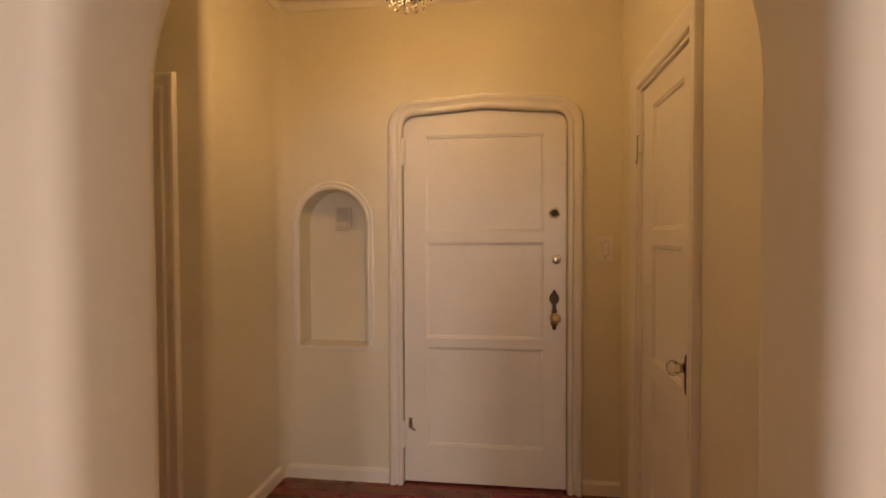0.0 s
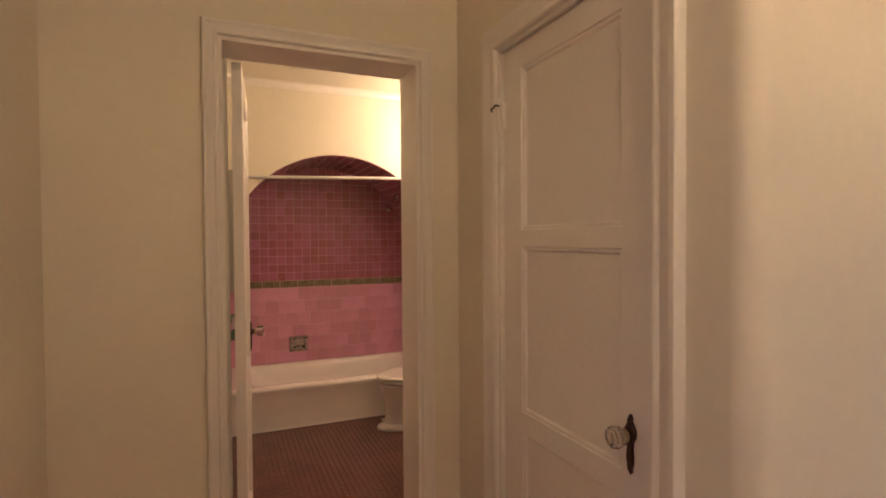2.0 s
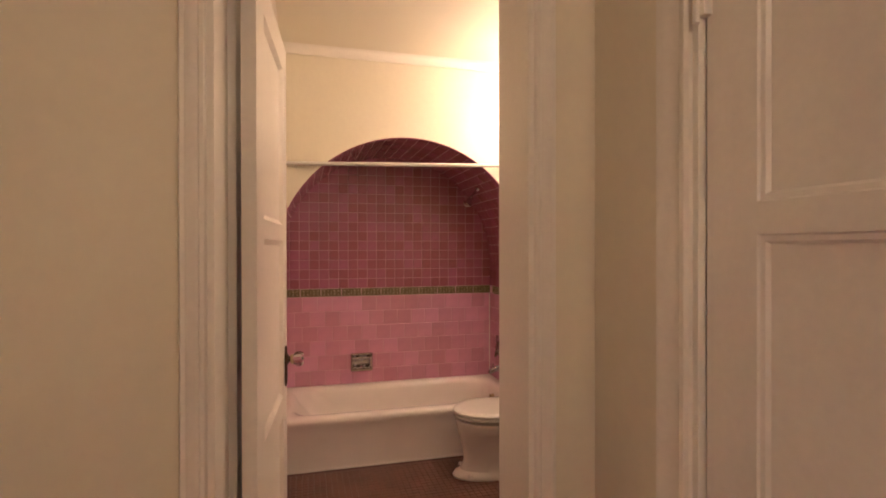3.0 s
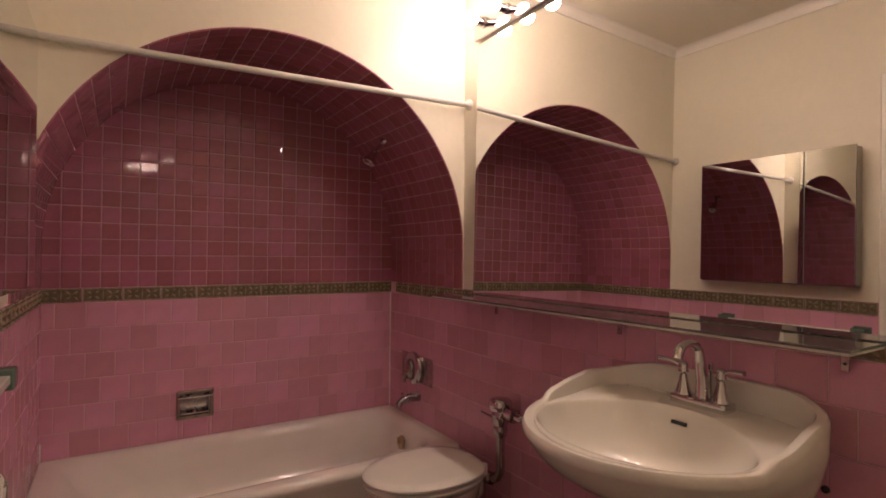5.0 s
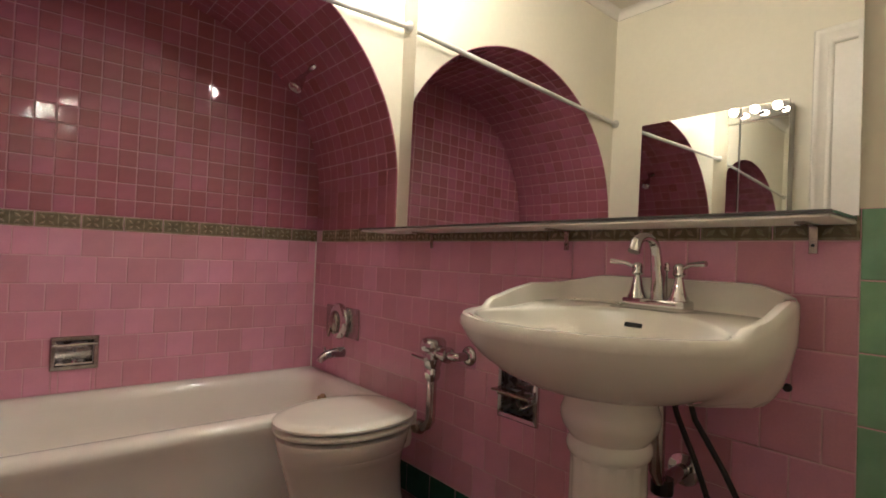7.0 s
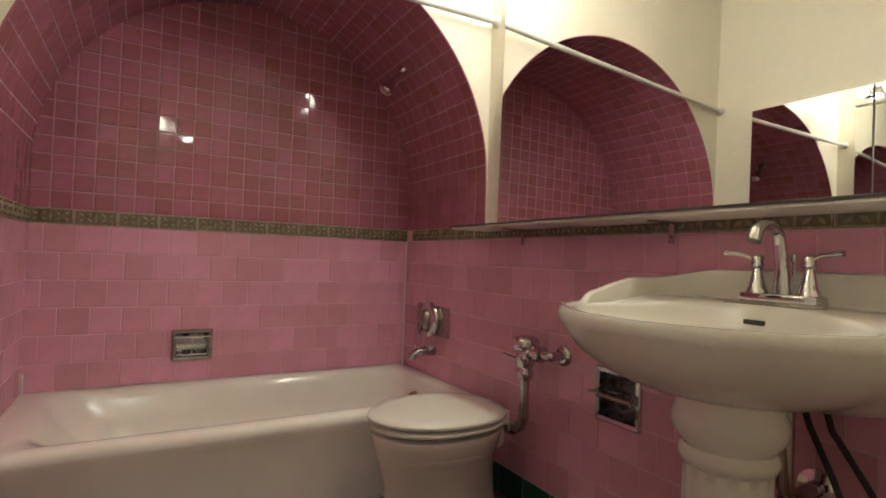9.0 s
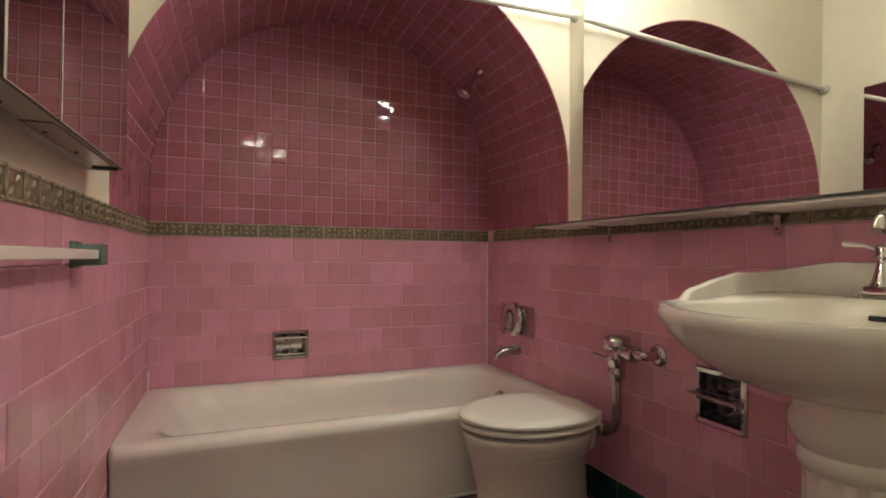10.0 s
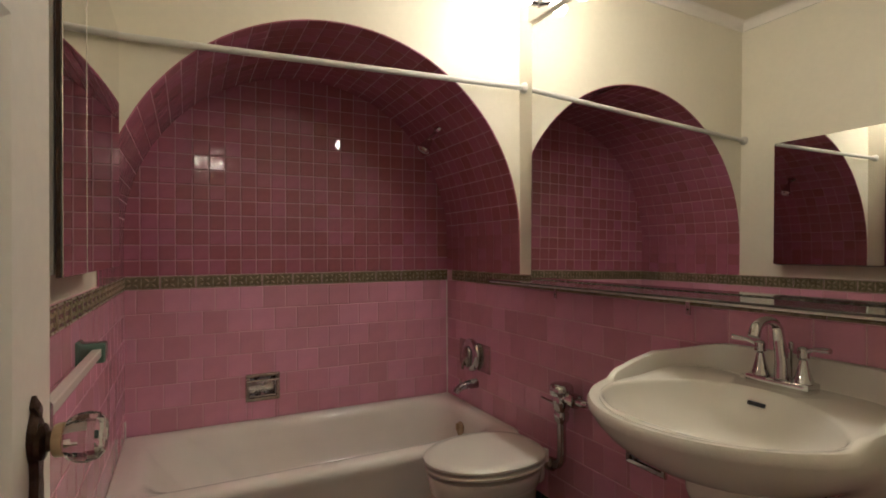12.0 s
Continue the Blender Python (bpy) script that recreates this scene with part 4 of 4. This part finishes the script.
# ---- mirror, shelf, light bar ----
tagged(part("wall_mirror", box(-4.772, -3.272, -0.006, 0.0, 0.0, 1.150, 0.0015, None, pose(0, BATH_N - 0.0175, 1.0695, -0.8)), MIRROR), "large frameless wall mirror leaning above the sink", "mirror")
shelf = thing("glass_shelf", "long smoked glass shelf on small metal brackets under the mirror", "shelf")
pane = part("pane", box(-4.86, -3.275, BATH_N - 0.200, BATH_N - 0.0125, 1.0615, 1.0680, 0.001), SHELF_GLASS, shelf)
for bx in (-4.595, -3.955, -3.345):
    bm = box(bx - 0.008, bx + 0.008, BATH_N - 0.030, BATH_N - 0.025, 0.995, 1.0535, 0.001)
    box(bx - 0.008, bx + 0.008, BATH_N - 0.12, BATH_N - 0.025, 1.0495, 1.0547, 0, bm)
    b = part("bracket", bm, DULL_STEEL, shelf, "small tarnished metal shelf bracket")
    part("screw", lathe([(0.004, 0.006), (0.003, 0.0085)], 10, pose(bx, BATH_N - 0.023, 1.012, 90)), BLACK, b)
bar = thing("vanity_light", "chrome vanity light bar with round glowing bulbs", "light fixture")
part("backplate", box(-4.775, -3.695, BATH_N - 0.028, BATH_N - 0.001, 2.230, 2.340, 0.004), CHROME, bar, "polished chrome back plate", True)
for k in range(7):
    m = pose(-4.70 + 0.154 * k, BATH_N - 0.028, 2.292, 90)
    s = part("socket", lathe([(0.026, 0.0), (0.026, 0.006), (0.021, 0.010), (0.021, 0.044), (0.016, 0.046)], 20, m), CHROME, bar, "", True)
    part("bulb", lathe([(0.012, 0.044), (0.017, 0.048), (0.026, 0.056), (0.031, 0.068), (0.032, 0.078), (0.028, 0.092), (0.019, 0.103), (0.009, 0.108), (0.002, 0.109)], 20, m), GLOW, s, "round glowing bulb", True)

# ---- shower fittings ----
rod = thing("curtain_rod", "white metal shower curtain rod spanning the bathroom", "curtain rod")
part("tube", tube([(-4.866, BATH_S, 1.913), (-4.842, BATH_N, 1.957)], 0.0125, 16), WHITE_METAL, rod, "", True)
for x, y, z, r in ((-4.866, BATH_S, 1.913, -90), (-4.842, BATH_N, 1.957, 90)):
    part("flange", lathe([(0.026, 0.0), (0.025, 0.008), (0.017, 0.018), (0.0135, 0.022)], 20, pose(x, y, z, r)), WHITE_METAL, rod, "", True)
shower = thing("overhead_shower", "chrome shower head on a short bent arm", "shower head")
part("flange", lathe([(0.032, -0.004), (0.030, 0.010), (0.015, 0.018)], 20, pose(-5.30, 3.252, 1.842, 50)), CHROME, shower, "", True)
part("arm", tube([(-5.30, 3.262, 1.852), (-5.30, 3.236, 1.826), (-5.30, 3.206, 1.794), (-5.30, 3.192, 1.772)], 0.009, 12), CHROME, shower, "", True)
part("head", lathe([(0.014, -0.010), (0.020, 0.008), (0.022, 0.020), (0.034, 0.046), (0.035, 0.056), (0.031, 0.058)], 24, pose(-5.30, 3.192, 1.772, 150)), CHROME, shower, "", True)
part("face", lathe([(0.031, 0.0565), (0.029, 0.062), (0.020, 0.066), (0.004, 0.067)], 24, pose(-5.30, 3.192, 1.772, 150)), SATIN, shower, "pale satin spray face", True)
part("ball_joint", lathe([(0.008, -0.020), (0.016, -0.014), (0.018, -0.004), (0.015, 0.006)], 16, pose(-5.30, 3.192, 1.772, 150)), CHROME, shower, "", True)
mixer = thing("shower_mixer", "chrome single-handle mixer on a rectangular cover plate", "shower valve")
my = BATH_N - 0.012
part("cover_plate", box(-5.470, -5.140, my - 0.004, my, 0.553, 0.700, 0.002), DULL_STEEL, mixer, "brushed steel cover plate")
part("rose", lathe([(0.086, 0.002), (0.089, 0.006), (0.089, 0.018), (0.082, 0.027), (0.060, 0.033), (0.048, 0.035)], 36, pose(-5.315, my - 0.002, 0.628, 90)), CHROME, mixer, "round chrome rose", True)
part("handle", lathe([(0.046, 0.034), (0.047, 0.040), (0.042, 0.050), (0.030, 0.058), (0.010, 0.062), (0.002, 0.062)], 28, pose(-5.315, my - 0.002, 0.622, 90) @ Matrix.Diagonal((0.85, 1.25, 1.0, 1.0))), DULL_STEEL, mixer, "oval worn chrome handle", True)
part("lever", tube([(-5.315, my - 0.058, 0.610), (-5.318, my - 0.066, 0.580), (-5.320, my - 0.068, 0.556)], [0.010, 0.008, 0.0075], 12), DULL_STEEL, mixer, "", True)
for u, v in ((-5.440, 0.575), (-5.172, 0.680)):
    part("screw", lathe([(0.006, 0.003), (0.005, 0.006)], 12, pose(u, my, v, 90)), CHROME, mixer)
spout_t = thing("tub_spout", "chrome bathtub spout above the tub", "tub spout")
part("body", tube([(-5.285, my, 0.478), (-5.285, my - 0.05, 0.478), (-5.285, my - 0.095, 0.470), (-5.285, my - 0.120, 0.455), (-5.285, my - 0.128, 0.440)], [0.026, 0.023, 0.021, 0.019, 0.016], 18), DARK_STEEL, spout_t, "", True)
part("diverter", lathe([(0.005, 0.0), (0.005, 0.015), (0.008, 0.018), (0.007, 0.026)], 12, pose(-5.285, my - 0.10, 0.485)), CHROME, spout_t, "", True)

# recessed chrome holders


def recess(name, label, category, m, w, h, mat_face):
    """A chrome frame with a curved pocket; front towards -y of its own axes."""
    t = thing(name, label, category, place=m)
    bm = bmesh.new()
    rings = [[Vector((sx * a, y, sz * b)) for sx, sz in ((-1, -1), (1, -1), (1, 1), (-1, 1))] for a, b, y in ((w / 2, h / 2, 0.012), (w / 2, h / 2, -0.006), (w / 2 - 0.004, h / 2 - 0.004, -0.009), (w / 2 - 0.016, h / 2 - 0.016, -0.007), (w / 2 - 0.018, h / 2 - 0.018, 0.004))]
    loft(rings, True, False, False, bm)
    part("frame", bm, mat_face, t)
    iw, ih = w / 2 - 0.018, h / 2 - 0.018
    bm = bmesh.new()
    loft([[Vector((x, y, z)) for x in (-iw, iw)] for y, z in [(0.004, ih)] + [(0.004 + 0.055 * math.sin(math.pi * k / 10) ** 0.7, ih * math.cos(math.pi * k / 10)) for k in range(1, 10)] + [(0.004, -ih)]], False, False, False, bm)
    for x in (-iw, iw):
        pts = [Vector((x, 0.004 + 0.055 * math.sin(math.pi * k / 10) ** 0.7, ih * math.cos(math.pi * k / 10))) for k in range(11)]
        bm.faces.new([bm.verts.new(p) for p in pts])
    part("pocket", bm, DARK_STEEL, t, "", True)
    return t, iw, ih


soap, iw, ih = recess("soap_holder", "recessed chrome soap holder in the pink tile", "soap holder", pose(BATH_W + 0.012, 2.406, 0.508, 0, 0, 90), 0.166, 0.138, DULL_STEEL)
part("grab_bar", tube([(-iw - 0.012, -0.014, 0.036), (iw + 0.012, -0.014, 0.036)], 0.006, 12), CHROME, soap, "", True)
part("ledge", box(-iw, iw, -0.004, 0.03, -ih + 0.002, -ih + 0.010, 0.002), CHROME, soap)
part("stud", lathe([(0.013, 0.0), (0.012, 0.008), (0.006, 0.012), (0.001, 0.013)], 16, pose(0.0, 0.016, -ih + 0.010)), CHROME, soap, "", True)
paper, iw, ih = recess("paper_holder", "recessed chrome toilet paper holder without a roll", "paper holder", pose(-4.136, BATH_N - 0.012, 0.528), 0.170, 0.170, CHROME)
part("roller", tube([(-iw + 0.002, -0.018, 0.0), (iw - 0.002, -0.018, 0.0)], 0.010, 14), DULL_STEEL, paper, "", True)
part("hood", box(-iw - 0.020, iw + 0.008, -0.040, -0.004, 0.002, 0.010, 0.003), DULL_STEEL, paper)
part("divider", box(-iw, iw, -0.002, 0.045, -0.006, 0.002, 0.001), DARK_STEEL, paper)
for v in (0.030, -0.036):
    part("clip", tube([(-0.034, 0.030, v + 0.010), (-0.018, 0.018, v - 0.006), (0.010, 0.016, v - 0.008), (0.034, 0.028, v + 0.008)], 0.0022, 8), CHROME, paper, "", True)
for s in (-1, 1):
    part("arm", box(s * iw - 0.004, s * iw + 0.004, -0.028, 0.004, -0.010, 0.012, 0.002), CHROME, paper)

# white caulk up the alcove corners
for name, y, top in (("trim_caulk_north", BATH_N - 0.0125, BAND_LO), ("trim_caulk_south", BATH_S + 0.0125, 0.42)):
    tagged(part(name, tube([(BATH_W + 0.0125, y, 0.33), (BATH_W + 0.0125, y, top)], 0.0035, 8), CAULK, None, "", True), "white caulk bead in the tiled corner", "caulk", kind="structure")

# towel bar
towel = thing("towel_bar", "white ceramic towel bar on green glazed posts", "towel bar")
for x in (-4.500, -3.860):
    bm = bmesh.new()
    rings = [[Vector((x + sx * a, y, 0.934 + sz * b)) for sx, sz in ((-1, -1), (1, -1), (1, 1), (-1, 1))] for a, b, y in ((0.036, 0.032, BATH_S + 0.010), (0.035, 0.031, BATH_S + 0.017), (0.029, 0.026, BATH_S + 0.020), (0.029, 0.025, BATH_S + 0.070), (0.026, 0.022, BATH_S + 0.074))]
    loft(rings, True, False, True, bm)
    bmesh.ops.bevel(bm, geom=list(bm.edges), offset=0.002, segments=2, affect="EDGES", profile=0.5)
    part("post", bm, POST_GREEN, towel, "green glazed ceramic post", True)
part("bar", box(-4.475, -3.885, BATH_S + 0.044, BATH_S + 0.066, 0.924, 0.946, 0.003), PORCELAIN, towel, "square white ceramic bar")

# medicine cabinet
cabinet = thing("medicine_cabinet", "wall medicine cabinet with two mirrored doors and a lit top edge", "cabinet")
CX0, CX1, CY, CZ0, CZ1 = -4.630, -3.865, 1.884, 1.158, 1.840
part("body", box(CX0 + 0.004, CX1 - 0.004, BATH_S + 0.001, CY - 0.012, CZ0 + 0.004, CZ1 - 0.002, 0.003), CASE, cabinet, "grey enamelled steel case")
for a, b in ((CX0, -4.0885), (-4.0815, CX1)):
    d = part("door", box(a, b, CY - 0.010, CY - 0.003, CZ0, CZ1, 0.001), BRONZE, cabinet, "dark-edged mirrored door")
    bm = bmesh.new()
    loft([[Vector((x, y, z)) for x, z in ((a + i, CZ0 + i), (b - i, CZ0 + i), (b - i, CZ1 - i), (a + i, CZ1 - i))] for i, y in ((0.0005, CY - 0.0032), (0.0005, CY - 0.001), (0.001, CY))], True, False, True, bm)
    part("mirror", bm, MIRROR, d, "bevelled mirror")
part("bottom_plate", box(CX0 + 0.05, -4.12, BATH_S + 0.012, CY - 0.02, CZ0 + 0.0005, CZ0 + 0.004, 0.001), DULL_STEEL, cabinet, "dull steel bottom plate")
# added black strip that stands for the dark gap at the far end
part("end_gap_strip", box(CX0 + 0.006, CX0 + 0.034, BATH_S + 0.006, CY - 0.014, CZ0 - 0.004, CZ0 + 0.003, 0.001), BLACK, cabinet, "black strip for the dark gap under the case end")
part("rear_flange", box(CX0 + 0.036, CX1 - 0.006, BATH_S + 0.001, BATH_S + 0.022, CZ0 - 0.006, CZ0 + 0.003, 0.002), CASE, cabinet)
# screw holes are black discs, the dark inside is put into their colour
for x in (-4.40, -4.20, -4.00):
    part("screw_hole", lathe([(0.004, CZ0 - 0.001), (0.004, CZ0 + 0.003)], 10, pose(x, BATH_S + 0.036, 0)), BLACK, cabinet)

# ---- floors ----
floor_hall = slab("floor", -2.94, 2.56, LIVING_S, HALL_N + 1.0, -0.12, -0.014, FLOOR_WOOD, "dark red-brown wooden strip floor", "floor")
rnd = random.Random(3)
plank = finish("plank", box(0, 1.15, 0, 0.0805, -0.014, 0.0, 0.0015), FLOOR_WOOD)
row = 0
y = 2.30
while y < HALL_N - 0.01:
    x = HALL_W - rnd.random() * 1.1
    while x < HALL_E:
        if x > HALL_W - 0.2:
            ob = new("plank", plank)
            ob.parent, ob.location = floor_hall, (x, y, 0)
        x += 1.152
    y += 0.082
tagged(slab("threshold", HALL_W - 0.19, HALL_W, 1.79, 2.520, -0.02, 0.006, FLOOR_WOOD, "dark wooden threshold of the bathroom doorway", "threshold", 0.004))

# ---- tiles ----


def tile_mesh(name, w, h, mat, depth=0.010, edge=0.0025):
    """A glazed tile lying in x-z, its face towards -y, with cushion edges."""
    bm = bmesh.new()
    loft([[Vector((sx * (w / 2 - i), y, sz * (h / 2 - i))) for sx, sz in ((-1, -1), (1, -1), (1, 1), (-1, 1))] for i, y in ((0.0, 0.0), (0.0, -depth + edge * 0.9), (edge * 0.35, -depth + edge * 0.3), (edge, -depth))], True, False, True, bm)
    return finish(name, bm, mat)


def lay(name, mesh, parent, m, wobble=0.35):
    ob = new(name, mesh)
    ob.parent = parent
    ob.matrix_world = m @ pose(0, 0, 0, rnd.gauss(0, wobble), 0, rnd.gauss(0, wobble))
    return ob


back = bpy.data.objects["wall_bath_back"]
W = (BATH_N - BATH_S) / 15
JOINT = 0.0028
full = {}


def cut(name, w, h, mat):
    key = (name, round(w, 4), round(h, 4))
    if key not in full:
        full[key] = tile_mesh(name, w - JOINT, h - JOINT, mat)
    return full[key]


def course(name, parent, place, turn, length, z, h, w, shift, mat, hole=None):
    """One course of tiles along a wall; place(u) gives the x, y at u."""
    u = -shift
    while u < length - 0.004:
        a, b = max(u, 0.0), min(u + w, length)
        if b - a > 0.008:
            boxes = [(a, b, z, z + h)]
            if hole:
                h0, h1, v0, v1 = hole
                if a < h1 and b > h0 and z < v1 and z + h > v0:
                    boxes = [(a, h0, z, z + h), (h1, b, z, z + h), (max(a, h0), min(b, h1), z, v0), (max(a, h0), min(b, h1), v1, z + h)]
            for ua, ub, za, zb in boxes:
                if ub - ua > 0.008 and zb - za > 0.008:
                    x, y = place((ua + ub) / 2)
                    lay(name, cut(name, ub - ua, zb - za, mat), parent, pose(x, y, (za + zb) / 2, 0, 0, turn))
        u += w


grout_n = wall("wall_tile_bed_north", (BATH_W, BATH_N - 0.0078, 0), X, -Y, -3.225 - BATH_W, BAND_HI, 0.0075, GROUT, cut_out(PAPER, BATH_W), label="pink wall tile with pale grout joints")
grout_s = slab("wall_tile_bed_south", BATH_W, BATH_E - 0.10, BATH_S + 0.0005, BATH_S + 0.0078, 0, BAND_HI, GROUT, "pink wall tile with pale grout joints", "wall tiles")
for i in range(8):
    z = BAND_LO - ROW * (i + 1)
    sh = (i % 2) * W / 2
    if i < 6:
        course("wall_tile", back, lambda u: (BATH_W, BATH_S + u), 90, BATH_N - BATH_S, z, ROW, W, W / 2 - sh, PINK, (2.406 - 0.076 - BATH_S, 2.406 + 0.076 - BATH_S, 0.508 - 0.062, 0.508 + 0.062))
    north_end = BATH_W if i < 6 else -4.90
    course("wall_tile", grout_n, lambda u: (-3.272 - u, BATH_N), 0, -3.272 - north_end, z, ROW, W, sh, PINK, (-3.272 + 4.138 - 0.072, -3.272 + 4.138 + 0.072, 0.530 - 0.072, 0.530 + 0.072))
    course("wall_tile", grout_s, lambda u: (-3.80 - u, BATH_S), 180, -3.80 - north_end, z, ROW, W, W / 2 - sh, PINK)
for i in range(9):
    z = BAND_HI - ROW * 1.25 * (i + 1)
    lay("trim_tile", cut("trim_tile", 0.048, ROW * 1.25, GREEN), grout_n, pose(-3.249, BATH_N, max(z, 0) + ROW * 0.625), 0.1)
course("base_tile", grout_n, lambda u: (-3.225 - u, BATH_N), 0, 1.67, 0.0, 0.118, 0.15, 0.0, DARK_GREEN)
course("base_tile", grout_s, lambda u: (-3.80 - u, BATH_S), 180, 1.09, 0.0, 0.118, 0.15, 0.0, DARK_GREEN)


# relief band: a flat tile with raised leaves crossing
def band_mesh(length):
    bm = bmesh.new()
    h = BAND_HI - BAND_LO - JOINT
    box(-length / 2, length / 2, -0.010, 0, -h / 2, h / 2, 0, bm)
    half = length / 2
    base_faces = set(bm.faces)
    for s in (-1, 1):
        c = s * half / 2
        for k in range(4):
            ang = math.pi / 4 + k * math.pi / 2
            dx, dz = math.cos(ang), math.sin(ang)
            p0, p1 = Vector((c + dx * 0.004, 0, dz * 0.004)), Vector((c + dx * 0.036, 0, dz * 0.030))
            side = Vector((-dz, 0, dx)) * 0.007
            mid = (p0 + p1) / 2
            lo, hi = Vector((0, -0.0095, 0)), Vector((0, -0.0145, 0))
            vs = [bm.verts.new(p) for p in (p0 + lo, mid + side + lo, p1 + lo, mid - side + lo, mid + hi)]
            for a, b in ((0, 1), (1, 2), (2, 3), (3, 0)):
                bm.faces.new((vs[a], vs[b], vs[4]))
    for z in (-h / 2 + 0.003, h / 2 - 0.003):
        box(-half + 0.001, half - 0.001, -0.0125, -0.009, z - 0.0025, z + 0.0025, 0, bm)
    for x in (-half + 0.003, 0, half - 0.003):
        box(x - 0.002, x + 0.002, -0.0125, -0.009, -h / 2, h / 2, 0, bm)
    for f in bm.faces:
        f.material_index = 1 if f in base_faces else 0
    me = finish("band_tile", bm, OLIVE)
    me.materials.append(OLIVE_DARK)
    return me


BW = (BATH_N - BATH_S) / 11
band = band_mesh(BW - JOINT)
zb = (BAND_LO + BAND_HI) / 2
for i in range(11):
    lay("band_tile", band, back, pose(BATH_W, BATH_S + BW * (i + 0.5), zb, 0, 0, 90), 0.15)
for i in range(15):
    lay("band_tile", band, grout_n, pose(-3.272 - BW * (i + 0.5), BATH_N, zb), 0.15)
for i in range(12):
    lay("band_tile", band, grout_s, pose(-3.80 - BW * (i + 0.5), BATH_S, zb, 0, 0, 180), 0.15)

# small square tiles on the back wall under the vault
S = (BATH_N - BATH_S) / 23
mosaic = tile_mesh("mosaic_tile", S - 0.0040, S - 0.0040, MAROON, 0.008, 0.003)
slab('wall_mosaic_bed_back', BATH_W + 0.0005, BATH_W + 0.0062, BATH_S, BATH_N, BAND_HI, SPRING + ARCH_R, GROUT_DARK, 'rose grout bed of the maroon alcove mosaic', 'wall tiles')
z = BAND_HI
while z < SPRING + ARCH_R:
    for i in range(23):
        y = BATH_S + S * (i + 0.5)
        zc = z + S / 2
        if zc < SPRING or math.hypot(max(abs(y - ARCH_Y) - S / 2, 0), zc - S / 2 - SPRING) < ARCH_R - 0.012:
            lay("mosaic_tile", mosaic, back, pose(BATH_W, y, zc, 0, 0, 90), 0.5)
    z += S

# vault tiles round the alcove
BED = 0.0062
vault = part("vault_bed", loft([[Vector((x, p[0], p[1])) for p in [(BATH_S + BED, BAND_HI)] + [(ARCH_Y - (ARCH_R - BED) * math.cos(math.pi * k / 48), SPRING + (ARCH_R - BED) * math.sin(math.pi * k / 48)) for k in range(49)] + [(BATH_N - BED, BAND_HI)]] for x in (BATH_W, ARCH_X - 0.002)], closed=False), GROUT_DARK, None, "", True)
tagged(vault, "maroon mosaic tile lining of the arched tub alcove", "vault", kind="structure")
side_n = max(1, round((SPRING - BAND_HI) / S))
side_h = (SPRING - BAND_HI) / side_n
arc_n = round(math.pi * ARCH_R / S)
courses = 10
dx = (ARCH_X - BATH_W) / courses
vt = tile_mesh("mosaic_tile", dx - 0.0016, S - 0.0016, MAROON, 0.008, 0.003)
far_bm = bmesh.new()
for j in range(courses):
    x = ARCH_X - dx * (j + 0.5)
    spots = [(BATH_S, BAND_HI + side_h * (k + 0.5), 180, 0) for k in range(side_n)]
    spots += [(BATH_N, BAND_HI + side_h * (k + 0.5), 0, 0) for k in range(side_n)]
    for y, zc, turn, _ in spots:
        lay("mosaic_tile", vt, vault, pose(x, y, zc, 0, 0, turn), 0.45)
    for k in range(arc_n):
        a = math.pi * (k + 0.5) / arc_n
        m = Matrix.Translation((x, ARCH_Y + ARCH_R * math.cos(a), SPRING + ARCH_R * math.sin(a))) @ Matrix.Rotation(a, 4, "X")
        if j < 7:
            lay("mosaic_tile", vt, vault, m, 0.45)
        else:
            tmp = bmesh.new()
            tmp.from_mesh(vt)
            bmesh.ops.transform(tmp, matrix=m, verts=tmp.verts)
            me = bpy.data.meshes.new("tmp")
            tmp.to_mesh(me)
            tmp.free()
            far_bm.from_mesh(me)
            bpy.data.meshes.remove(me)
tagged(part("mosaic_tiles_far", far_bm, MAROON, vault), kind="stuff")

# floor mosaic of the bathroom, one joined sheet of small tiles
verts, faces = [], []
fs = 0.034
ix, iy = int((BATH_E - -4.905) / fs), int((BATH_N - BATH_S) / fs)
for i in range(ix):
    for j in range(iy):
        x, y, z = BATH_E - fs * (i + 0.5), BATH_S + fs * (j + 0.5), rnd.uniform(-0.0006, 0.0004)
        n = len(verts)
        for e, h in ((0.0010, -0.004), (0.0022, z)):
            verts += [(x - fs / 2 + e, y - fs / 2 + e, h), (x + fs / 2 - e, y - fs / 2 + e, h), (x + fs / 2 - e, y + fs / 2 - e, h), (x - fs / 2 + e, y + fs / 2 - e, h)]
        faces += [(n + 4, n + 5, n + 6, n + 7)] + [(n + k, n + (k + 1) % 4, n + 4 + (k + 1) % 4, n + 4 + k) for k in range(4)]
me = bpy.data.meshes.new("floor_mosaic")
me.from_pydata(verts, [], faces)
me.materials.append(FLOOR_TILE)
ob = new("floor_mosaic", me)
ob.parent = bpy.data.objects["floor_bath"]
tagged(ob, "small brown mosaic floor tiles", kind="stuff")
